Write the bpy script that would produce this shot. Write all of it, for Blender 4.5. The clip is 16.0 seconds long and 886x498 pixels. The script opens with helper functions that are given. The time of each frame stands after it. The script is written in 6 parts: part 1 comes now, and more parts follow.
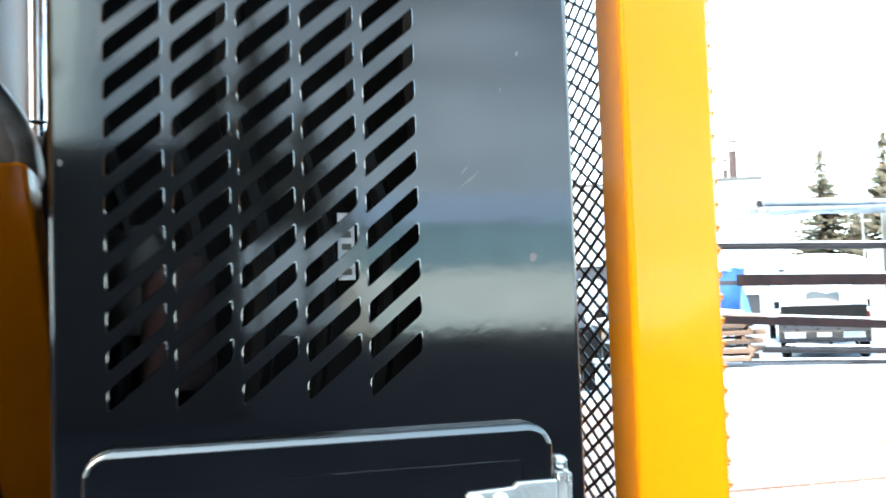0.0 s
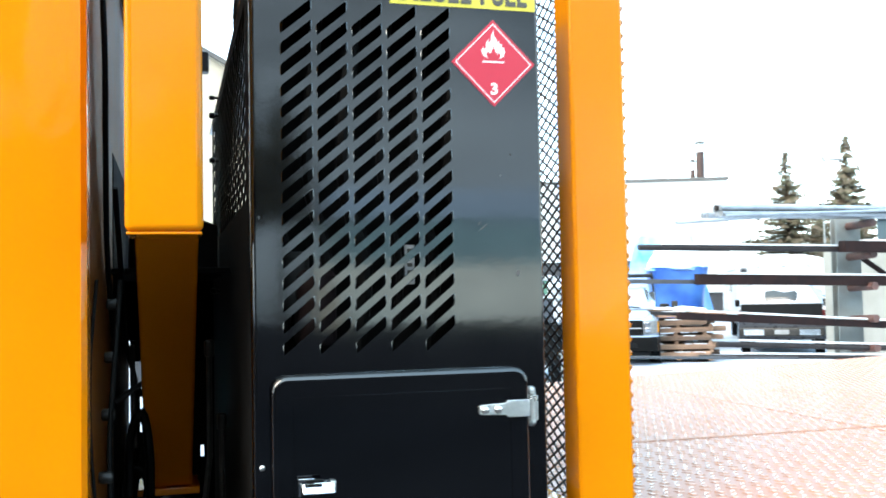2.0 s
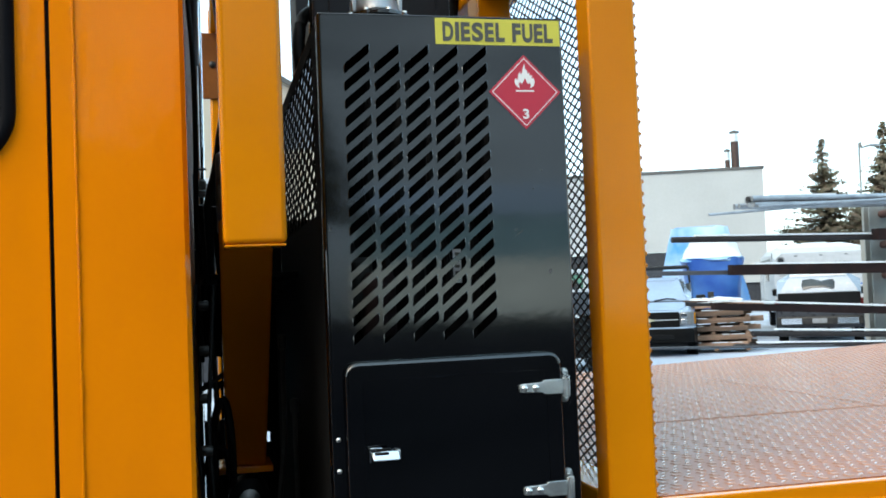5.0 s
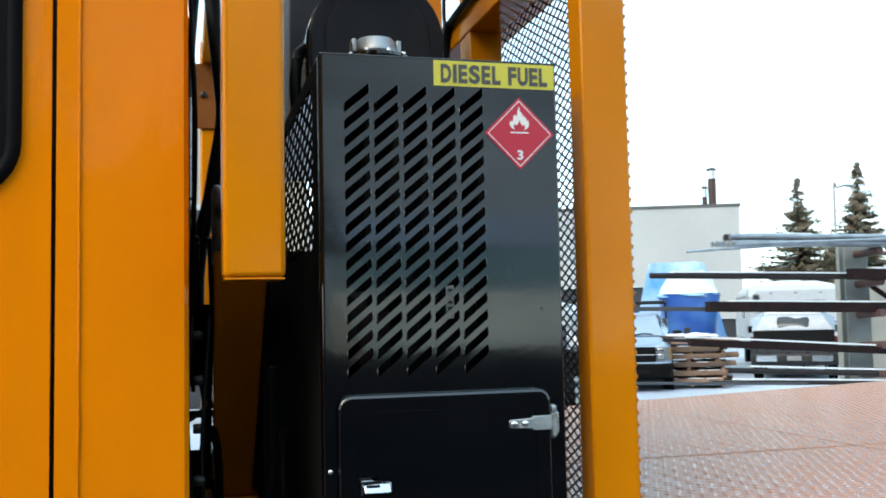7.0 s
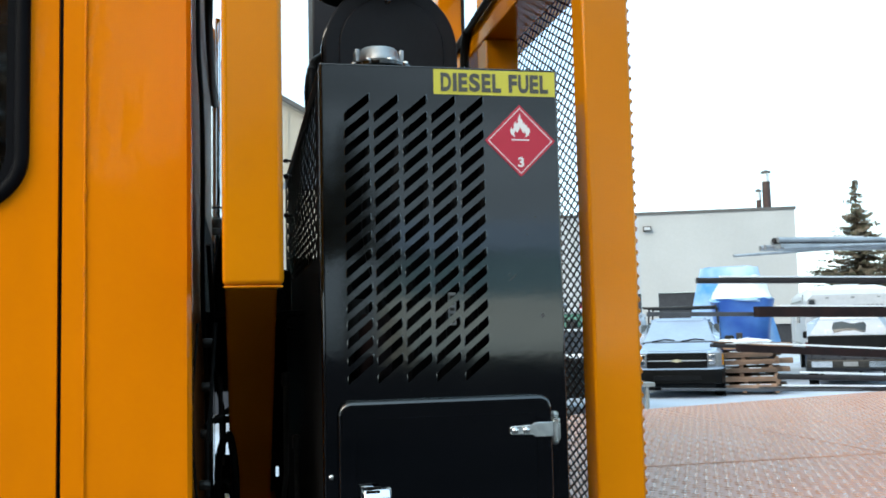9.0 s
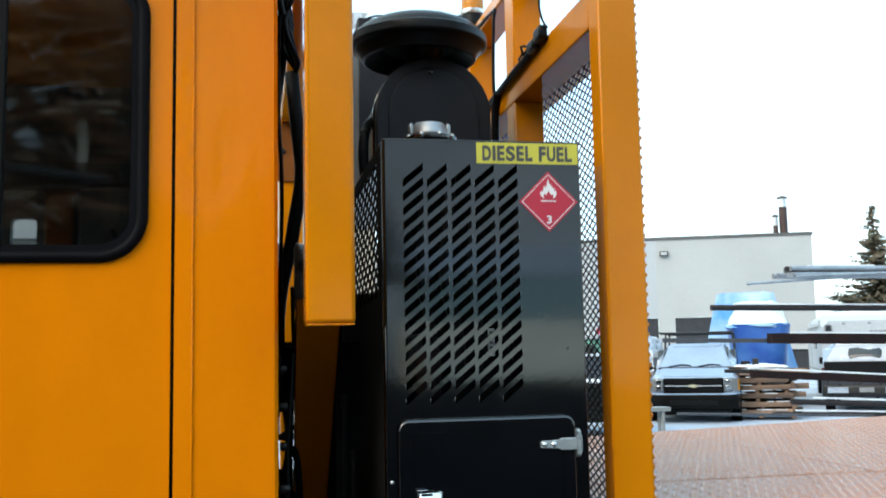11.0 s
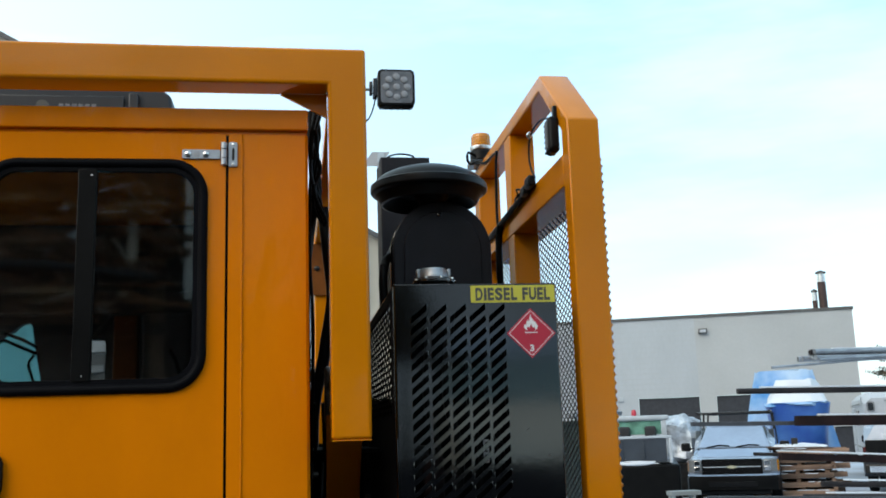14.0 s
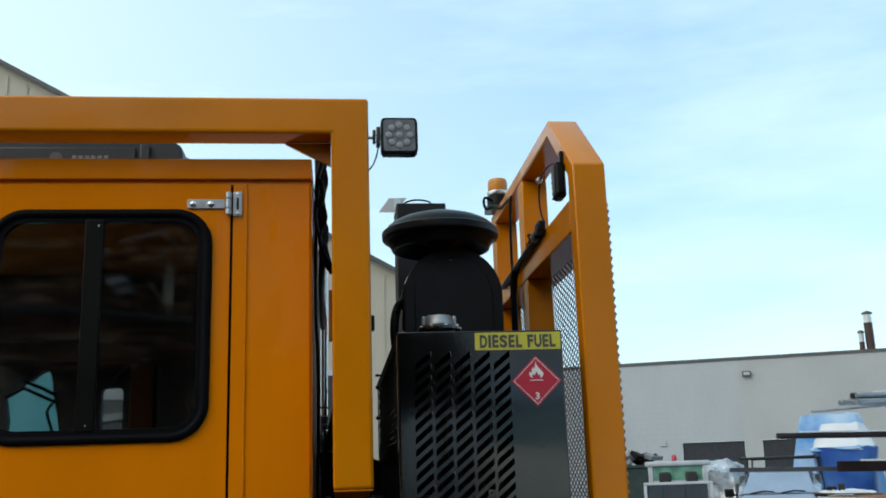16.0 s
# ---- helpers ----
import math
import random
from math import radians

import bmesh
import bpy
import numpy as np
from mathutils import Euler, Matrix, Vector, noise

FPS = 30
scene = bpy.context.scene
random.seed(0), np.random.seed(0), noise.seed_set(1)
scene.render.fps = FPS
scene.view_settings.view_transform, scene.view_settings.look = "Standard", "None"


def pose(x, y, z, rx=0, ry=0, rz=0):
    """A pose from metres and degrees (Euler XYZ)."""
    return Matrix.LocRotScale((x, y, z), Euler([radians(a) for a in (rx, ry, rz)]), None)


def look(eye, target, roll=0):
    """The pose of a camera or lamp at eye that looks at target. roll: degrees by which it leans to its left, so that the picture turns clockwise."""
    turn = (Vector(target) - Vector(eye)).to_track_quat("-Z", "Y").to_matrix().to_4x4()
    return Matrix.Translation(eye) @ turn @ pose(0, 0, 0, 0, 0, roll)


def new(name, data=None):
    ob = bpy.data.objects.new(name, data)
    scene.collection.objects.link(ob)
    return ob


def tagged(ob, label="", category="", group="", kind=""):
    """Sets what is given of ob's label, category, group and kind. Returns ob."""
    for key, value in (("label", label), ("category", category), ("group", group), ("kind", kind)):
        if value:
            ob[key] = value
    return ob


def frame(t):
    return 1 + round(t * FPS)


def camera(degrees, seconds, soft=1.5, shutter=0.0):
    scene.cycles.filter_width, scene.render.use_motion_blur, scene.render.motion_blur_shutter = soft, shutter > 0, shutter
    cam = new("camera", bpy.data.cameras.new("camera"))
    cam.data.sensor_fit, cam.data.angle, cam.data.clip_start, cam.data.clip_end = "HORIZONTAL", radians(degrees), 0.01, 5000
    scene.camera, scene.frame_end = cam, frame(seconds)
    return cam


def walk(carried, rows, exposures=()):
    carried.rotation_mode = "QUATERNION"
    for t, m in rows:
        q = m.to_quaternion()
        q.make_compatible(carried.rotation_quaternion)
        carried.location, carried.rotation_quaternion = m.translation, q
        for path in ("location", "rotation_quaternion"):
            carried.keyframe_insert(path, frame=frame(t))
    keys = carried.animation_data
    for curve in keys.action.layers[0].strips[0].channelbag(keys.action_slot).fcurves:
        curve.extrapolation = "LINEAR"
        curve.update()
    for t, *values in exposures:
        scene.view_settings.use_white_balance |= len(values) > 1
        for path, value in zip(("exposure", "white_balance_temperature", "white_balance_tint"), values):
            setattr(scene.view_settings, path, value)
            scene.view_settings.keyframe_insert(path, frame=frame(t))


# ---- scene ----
cam = camera(48.92, 16.0, soft=1.75, shutter=0.6)
# seconds, eye in metres, turn in degrees
PATH = [
    (0.0, 0.023, 0.056, 1.732, 93.04, 1.95, -13.79),
    (0.5, -0.012, -0.174, 1.740, 92.88, 0.68, -12.09),
    (1.0, -0.144, -0.327, 1.728, 92.53, 1.20, -14.85),
    (1.5, -0.266, -0.468, 1.730, 92.12, 0.91, -17.18),
    (2.0, -0.223, -0.579, 1.739, 92.60, 1.08, -15.58),
    (2.5, -0.147, -0.712, 1.737, 92.54, -0.36, -12.80),
    (3.0, -0.167, -0.791, 1.740, 92.61, 0.07, -10.69),
    (5.5, -0.321, -0.840, 1.742, 92.54, 2.58, -13.81),
    (6.0, -0.315, -0.826, 1.747, 93.17, 2.05, -13.45),
    (6.5, -0.322, -0.834, 1.751, 93.84, 1.39, -13.80),
    (7.0, -0.350, -0.870, 1.752, 94.18, 1.22, -14.84),
    (7.5, -0.377, -0.897, 1.745, 93.60, 0.88, -16.56),
    (8.0, -0.350, -0.900, 1.754, 93.80, 1.16, -15.81),
    (8.5, -0.297, -0.907, 1.759, 94.70, 1.54, -13.54),
    (9.0, -0.256, -0.906, 1.752, 94.58, 1.34, -11.76),
    (11.5, -0.406, -1.447, 1.785, 97.31, 1.01, -10.20),
    (12.0, -0.286, -1.647, 1.820, 101.33, -0.19, -6.92),
    (12.5, -0.233, -1.783, 1.838, 101.54, 1.21, -5.48),
    (13.0, -0.281, -1.780, 1.843, 101.31, 1.83, -6.18),
    (13.5, -0.355, -1.777, 1.844, 100.54, 1.43, -8.18),
    (14.0, -0.377, -1.803, 1.843, 100.68, 1.86, -8.38),
    (14.5, -0.359, -1.804, 1.852, 101.44, 2.22, -8.27),
    (15.0, -0.341, -1.813, 1.851, 102.12, 2.20, -7.81),
    (15.5, -0.313, -1.817, 1.852, 102.72, 2.27, -6.95),
    (16.0, -0.271, -1.809, 1.854, 103.27, 1.83, -5.96),
]
EXPOSURES = [(0.0, 3.6, 6650, 11), (0.5, 3.45, 6700, 11), (1.5, 3.08, 6700, 11), (2.5, 2.52, 6750, 10), (5.5, 1.74, 6750, 10), (9.0, 1.74, 6750, 10), (11.5, 1.70, 6750, 10), (12.0, 1.27, 6750, 12), (12.5, 1.10, 6750, 12), (13.5, 1.10, 6750, 12), (14.5, 1.04, 6750, 12), (15.5, 0.82, 6750, 11), (16.0, 0.74, 6800, 10)]
walk(cam, [(t, pose(*p)) for t, *p in PATH], EXPOSURES)

# ---- sky and sun ----
SUN_AZ, SUN_EL = radians(232), radians(36)      # azimuth from +y, clockwise seen from above
world = bpy.data.worlds.new("sky")
scene.world = world
world.use_nodes = True
wn = world.node_tree.nodes
sky = wn.new("ShaderNodeTexSky")
sky.sky_type = 'NISHITA'
sky.sun_disc = False
sky.sun_elevation, sky.sun_rotation = SUN_EL, SUN_AZ
sky.air_density, sky.dust_density, sky.ozone_density = 1.0, 2.0, 1.0
wn["Background"].inputs["Strength"].default_value = 0.15
wl_ = world.node_tree.links.new
coord = wn.new("ShaderNodeTexCoord")
stretch = wn.new("ShaderNodeMapping")
stretch.inputs["Scale"].default_value = (1.0, 1.6, 5.0)
wl_(coord.outputs["Generated"], stretch.inputs["Vector"])
cloud = wn.new("ShaderNodeTexNoise")
cloud.inputs["Scale"].default_value, cloud.inputs["Detail"].default_value, cloud.inputs["Roughness"].default_value = 1.7, 6, 0.55
wl_(stretch.outputs[0], cloud.inputs["Vector"])
veil = wn.new("ShaderNodeMapRange")
veil.inputs["From Min"].default_value, veil.inputs["From Max"].default_value = 0.42, 0.78
veil.inputs["To Min"].default_value, veil.inputs["To Max"].default_value = 0.0, 0.62
wl_(cloud.outputs["Fac"], veil.inputs["Value"])
parts = wn.new("ShaderNodeSeparateXYZ")         # the veil thickens towards the sun's side
wl_(coord.outputs["Generated"], parts.inputs[0])
side = wn.new("ShaderNodeMapRange")
side.inputs["From Min"].default_value, side.inputs["From Max"].default_value = 0.30, -0.55
side.inputs["To Min"].default_value, side.inputs["To Max"].default_value = 0.0, 0.75
wl_(parts.outputs["X"], side.inputs["Value"])
thick = wn.new("ShaderNodeMath")
thick.operation, thick.use_clamp = 'ADD', True
wl_(veil.outputs[0], thick.inputs[0])
wl_(side.outputs[0], thick.inputs[1])
haze = wn.new("ShaderNodeMix")                  # thin bright haze over the clear sky
haze.data_type = 'RGBA'
haze.inputs[0].default_value = 0.42
haze.inputs[7].default_value = (2.05, 3.9, 4.9, 1)
wl_(sky.outputs[0], haze.inputs[6])
wisps = wn.new("ShaderNodeMix")                 # drifting wisps of high cloud
wisps.data_type = 'RGBA'
wisps.inputs[7].default_value = (4.1, 5.2, 5.5, 1)
wl_(thick.outputs[0], wisps.inputs[0])
wl_(haze.outputs[2], wisps.inputs[6])
wl_(wisps.outputs[2], wn["Background"].inputs["Color"])
sun = new("sun", bpy.data.lights.new("sun", 'SUN'))
sun.data.energy, sun.data.angle, sun.data.color = 0.75, radians(40), (1.0, 0.88, 0.74)
sun_way = Vector((math.sin(SUN_AZ) * math.cos(SUN_EL), math.cos(SUN_AZ) * math.cos(SUN_EL), math.sin(SUN_EL)))
sun.matrix_world = look(sun_way * 60, (0, 0, 0))


# ---- materials ----
def mat(name, base, rough=0.5, metal=0.0, var=0.12, scale=6.0, bump=0.05, bump_scale=60.0, coat=0.0, rough_var=0.1, tint=None, stretch=(1, 1, 1), piece=0.0, spec=0.5):
    """Surface with large stains, fine grain and relief; tint: a second colour in patches; piece: spread from object to object."""
    m = bpy.data.materials.new(name)
    m.use_nodes = True
    nt = m.node_tree
    n, ln = nt.nodes, nt.links.new
    b = n["Principled BSDF"]
    tc = n.new("ShaderNodeTexCoord")
    mp = n.new("ShaderNodeMapping")
    mp.inputs["Scale"].default_value = stretch
    ln(tc.outputs["Object"], mp.inputs["Vector"])
    big = n.new("ShaderNodeTexNoise")
    big.inputs["Scale"].default_value, big.inputs["Detail"].default_value = scale, 5
    ln(mp.outputs[0], big.inputs["Vector"])
    fine = n.new("ShaderNodeTexNoise")
    fine.inputs["Scale"].default_value, fine.inputs["Detail"].default_value = bump_scale, 4
    ln(mp.outputs[0], fine.inputs["Vector"])
    ramp = n.new("ShaderNodeMapRange")
    ramp.inputs["From Min"].default_value, ramp.inputs["From Max"].default_value = 0.35, 0.65
    ln(big.outputs["Fac"], ramp.inputs["Value"])
    mix = n.new("ShaderNodeMix")
    mix.data_type = 'RGBA'
    other = tint or tuple(c * (1 - 2 * var) for c in base)
    mix.inputs[6].default_value, mix.inputs[7].default_value = (*other, 1), (*base, 1)
    ln(ramp.outputs[0], mix.inputs[0])
    hsv = n.new("ShaderNodeHueSaturation")
    val = n.new("ShaderNodeMapRange")
    val.inputs["To Min"].default_value, val.inputs["To Max"].default_value = 1 - var, 1 + var
    ln(fine.outputs["Fac"], val.inputs["Value"])
    last = val.outputs[0]
    if piece:
        info = n.new("ShaderNodeObjectInfo")
        pr = n.new("ShaderNodeMapRange")
        pr.inputs["To Min"].default_value, pr.inputs["To Max"].default_value = 1 - piece, 1 + piece
        ln(info.outputs["Random"], pr.inputs["Value"])
        mul = n.new("ShaderNodeMath")
        mul.operation = 'MULTIPLY'
        ln(last, mul.inputs[0])
        ln(pr.outputs[0], mul.inputs[1])
        last = mul.outputs[0]
    ln(last, hsv.inputs["Value"])
    ln(mix.outputs[2], hsv.inputs["Color"])
    ln(hsv.outputs[0], b.inputs["Base Color"])
    rr = n.new("ShaderNodeMapRange")
    rr.inputs["To Min"].default_value, rr.inputs["To Max"].default_value = max(0.02, rough - rough_var), min(1, rough + rough_var)
    ln(big.outputs["Fac"], rr.inputs["Value"])
    ln(rr.outputs[0], b.inputs["Roughness"])
    b.inputs["Metallic"].default_value = metal
    b.inputs["Specular IOR Level"].default_value = spec
    b.inputs["Coat Weight"].default_value = coat
    b.inputs["Coat Roughness"].default_value = 0.08
    if bump:
        bp = n.new("ShaderNodeBump")
        bp.inputs["Strength"].default_value, bp.inputs["Distance"].default_value = bump, 0.004
        ln(fine.outputs["Fac"], bp.inputs["Height"])
        ln(bp.outputs[0], b.inputs["Normal"])
        ln(bp.outputs[0], b.inputs["Coat Normal"])
    return m


ORANGE = mat("orange_paint", (0.575, 0.183, 0.002), 0.11, var=0.06, scale=2.2, bump=0.7, bump_scale=4.2, coat=0.0, spec=0.28, rough_var=0.05)
CAB_ORANGE = mat("cab_orange_paint", (0.69, 0.187, 0.002), 0.10, var=0.06, scale=2.6, bump=2.4, bump_scale=5.0, coat=0.0, spec=0.26, rough_var=0.04, stretch=(1, 1, 0.45))
BLACK = mat("black_gloss_paint", (0.0008, 0.0009, 0.0015), 0.065, var=0.15, scale=5, bump=0.010, bump_scale=60, coat=0.0, rough_var=0.03, spec=1.0)
BLACK_MATT = mat("black_plastic", (0.0045, 0.0045, 0.005), 0.36, spec=0.17, var=0.2, bump=0.1, bump_scale=200)
RUBBER = mat("black_rubber", (0.004, 0.004, 0.004), 0.45, spec=0.09, var=0.2, bump=0.05, bump_scale=150)
DRUM = mat("dull_black_drum_paint", (0.0105, 0.010, 0.0135), 0.5, spec=0.22, var=0.2, scale=9, bump=0.08, bump_scale=120)
STEEL = mat("zinc_steel", (0.80, 0.80, 0.79), 0.3, metal=1.0, var=0.1, scale=30, bump=0.08, bump_scale=300)
ALU = mat("cast_aluminium", (0.36, 0.36, 0.365), 0.42, metal=1.0, var=0.12, scale=25, bump=0.12, bump_scale=260)
CHROME = mat("chrome", (0.75, 0.76, 0.78), 0.1, metal=1.0, var=0.03, bump=0.0, rough_var=0.05)
DARK_METAL = mat("oily_dark_steel", (0.03, 0.028, 0.026), 0.45, metal=0.4, var=0.3, scale=9, bump=0.2)
LABEL_YELLOW = mat("yellow_vinyl", (0.52, 0.47, 0.05), 0.4, var=0.04, bump=0.0)
LABEL_RED = mat("red_vinyl", (0.42, 0.017, 0.04), 0.32, var=0.04, bump=0.0)
LABEL_WHITE = mat("white_vinyl", (0.66, 0.66, 0.66), 0.4, var=0.03, bump=0.0)
INK = mat("dark_ink", (0.06, 0.06, 0.052), 0.5, var=0.1, bump=0.0)
GREY_PRINT = mat("grey_print", (0.07, 0.068, 0.07), 0.5, var=0.1, bump=0.0)
DECK = mat("deck_orange_paint", (0.30, 0.090, 0.028), 0.36, var=0.1, scale=3, bump=0.06, bump_scale=120, tint=(0.25, 0.080, 0.030), coat=0.0, spec=0.2)
# paled base carries the sky's glint on the raised lugs
TREAD = mat("glint_tread_paint", (0.37, 0.195, 0.13), 0.17, var=0.15, scale=6, bump=0.0, spec=0.7, tint=(0.36, 0.17, 0.10))
# snow darkened and blued: skylit shade is part of the colour
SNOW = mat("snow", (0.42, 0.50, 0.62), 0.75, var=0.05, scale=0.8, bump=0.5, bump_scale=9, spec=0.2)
# yard snow has the blue of open shade mixed into its base
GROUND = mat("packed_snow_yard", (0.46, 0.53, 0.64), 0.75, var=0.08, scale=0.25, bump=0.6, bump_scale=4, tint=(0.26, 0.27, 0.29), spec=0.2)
STUCCO = mat("grey_block_wall", (0.42, 0.425, 0.42), 0.85, var=0.05, scale=0.35, bump=0.2, bump_scale=8)
STUCCO_PALE = mat("bluish_block_wall", (0.415, 0.435, 0.45), 0.85, var=0.05, scale=0.5, bump=0.2, bump_scale=8, stretch=(1, 1, 0.4))
TAN_WALL = mat("tan_metal_siding", (0.44, 0.39, 0.31), 0.6, var=0.05, scale=0.5, bump=0.15, bump_scale=6)
DARK_TRIM = mat("dark_trim", (0.10, 0.095, 0.09), 0.6, var=0.15)
DARK_GLASS = mat("dark_opening", (0.035, 0.035, 0.04), 0.35, var=0.15, bump=0.02)
RUST = mat("rusty_steel", (0.020, 0.0105, 0.010), 0.7, metal=0.0, var=0.2, scale=8, bump=0.3, tint=(0.011, 0.007, 0.0075), spec=0.10)
PIPE_DARK = mat("dark_steel_pipe", (0.026, 0.020, 0.020), 0.55, spec=0.25, metal=0.0, var=0.25, scale=5, bump=0.15)
PIPE_GREY = mat("galvanised_pipe", (0.42, 0.44, 0.47), 0.4, metal=0.8, var=0.15, scale=6, bump=0.1)
COLUMN = mat("grey_steel_column", (0.21, 0.235, 0.235), 0.6, metal=0.0, var=0.12, scale=3, bump=0.15, tint=(0.17, 0.17, 0.16))
LUMBER = mat("weathered_lumber", (0.24, 0.145, 0.095), 0.8, var=0.25, scale=5, bump=0.4, bump_scale=40, stretch=(0.3, 4, 4), piece=0.6)
TARP_BLUE = mat("blue_tarpaulin", (0.022, 0.085, 0.36), 0.35, var=0.1, scale=0.9, bump=0.9, bump_scale=4, tint=(0.07, 0.20, 0.52))
TARP_PALE = mat("pale_tarpaulin", (0.045, 0.25, 0.60), 0.4, var=0.08, scale=0.8, bump=0.8, bump_scale=5, tint=(0.42, 0.56, 0.72))
# white paint with bluish shade put into the base colour
TRUCK_WHITE = mat("shaded_white_car_paint", (0.25, 0.31, 0.39), 0.25, var=0.05, bump=0.0, coat=0.4)
RV_WHITE = mat("white_fibreglass", (0.46, 0.48, 0.505), 0.4, var=0.05, bump=0.02)
CAR_GLASS = mat("car_glass", (0.03, 0.035, 0.04), 0.08, var=0.1, bump=0.0)
GREEN_GLASS = mat("green_tinted_screen", (0.16, 0.36, 0.28), 0.15, var=0.2, bump=0.0)
SILVER_WRAP = mat("silver_wrap", (0.55, 0.60, 0.66), 0.3, metal=0.3, var=0.25, scale=5, bump=0.9, bump_scale=9)
GREEN_BIN = mat("green_bin_paint", (0.032, 0.05, 0.042), 0.6, var=0.2, bump=0.1)
GREY_PANEL = mat("grey_panel", (0.22, 0.23, 0.24), 0.4, var=0.12, bump=0.05)
CONTAINER = mat("pale_container_paint", (0.25, 0.245, 0.225), 0.5, var=0.1, scale=1.5, bump=0.05)
TEAL = mat("teal_cladding", (0.055, 0.085, 0.095), 0.6, var=0.08, bump=0.1)
AMBER = mat("amber_lens", (0.58, 0.21, 0.006), 0.15, var=0.05, bump=0.0, coat=0.2)
CHIMNEY = mat("brown_flue_steel", (0.07, 0.04, 0.035), 0.5, metal=0.3, var=0.15)
DARK_PAINT = mat("dark_blue_car_paint", (0.03, 0.033, 0.042), 0.3, var=0.08, bump=0.0)
# truck snow, dimmed and blued to include the shade on it
TRUCK_SNOW = mat("blue_shaded_snow", (0.27, 0.35, 0.47), 0.6, var=0.06, scale=1.5, bump=0.2, bump_scale=12, spec=0.2)
UTV_GREY = mat("grey_plastic_panels", (0.42, 0.45, 0.48), 0.5, var=0.08)
TUBE_MID = mat("dull_grey_tube", (0.06, 0.062, 0.07), 0.5, metal=0.2, var=0.15, scale=6, bump=0.1)
TAIL_RED = mat("dark_red_lens", (0.09, 0.010, 0.010), 0.25, var=0.1, bump=0.0)
BRIGHT_SNOW = mat("clean_snow", (0.68, 0.71, 0.75), 0.75, var=0.05, scale=0.8, bump=0.6, bump_scale=6, spec=0.2)
CELL_GLASS = mat("led_reflector", (0.27, 0.275, 0.29), 0.2, var=0.1, bump=0.0)
LAMP_FACE = mat("pale_lamp_glass", (0.16, 0.165, 0.18), 0.15, var=0.15, scale=40, bump=0.0)
LENS = mat("clear_lens", (0.17, 0.175, 0.18), 0.18, var=0.15, scale=60, bump=0.0)
BARK = mat("bark", (0.10, 0.07, 0.05), 0.9, var=0.3, bump=0.8)
NEEDLE = mat("spruce_needles", (0.075, 0.080, 0.05), 0.75, var=0.35, scale=2.5, bump=0.0, tint=(0.16, 0.12, 0.09), spec=0.1)
PITCH = mat("matt_black_undercoat", (0.006, 0.006, 0.006), 0.8, var=0.2, bump=0.1, spec=0.06)
CYAN_TARP = mat("cyan_tarpaulin", (0.16, 0.52, 0.58), 0.5, var=0.1, scale=2, bump=0.4, bump_scale=6)
CLAMP_CAST = mat("worn_grey_casting", (0.20, 0.175, 0.155), 0.34, metal=0.35, var=0.45, scale=14, bump=0.5, bump_scale=22)
CAST = mat("dull_cast_iron", (0.13, 0.115, 0.10), 0.55, metal=0.3, var=0.3, scale=20, bump=0.3, bump_scale=90)
# orange paint browned to hold the shade in and behind the cab
SHADE_BROWN = mat("shaded_orange_paint", (0.20, 0.062, 0.008), 0.5, var=0.2, scale=5, spec=0.2)
LINING = mat("grey_cab_lining", (0.075, 0.075, 0.08), 0.7, var=0.2, scale=3)
SEAL = mat("satin_black_rubber", (0.0040, 0.0042, 0.0058), 0.55, spec=0.05, var=0.2, bump=0.04, bump_scale=120, rough_var=0.06)
SEAT = mat("dark_cab_lining", (0.02, 0.02, 0.022), 0.7, var=0.2)


def glass(name, colour, rough=0.03):
    m = bpy.data.materials.new(name)
    m.use_nodes = True
    b = m.node_tree.nodes["Principled BSDF"]
    b.inputs["Base Color"].default_value = (*colour, 1)
    b.inputs["Roughness"].default_value = rough
    b.inputs["Transmission Weight"].default_value = 1.0
    b.inputs["IOR"].default_value = 1.62
    return m


PANE = glass("tinted_window_glass", (0.34, 0.38, 0.38))


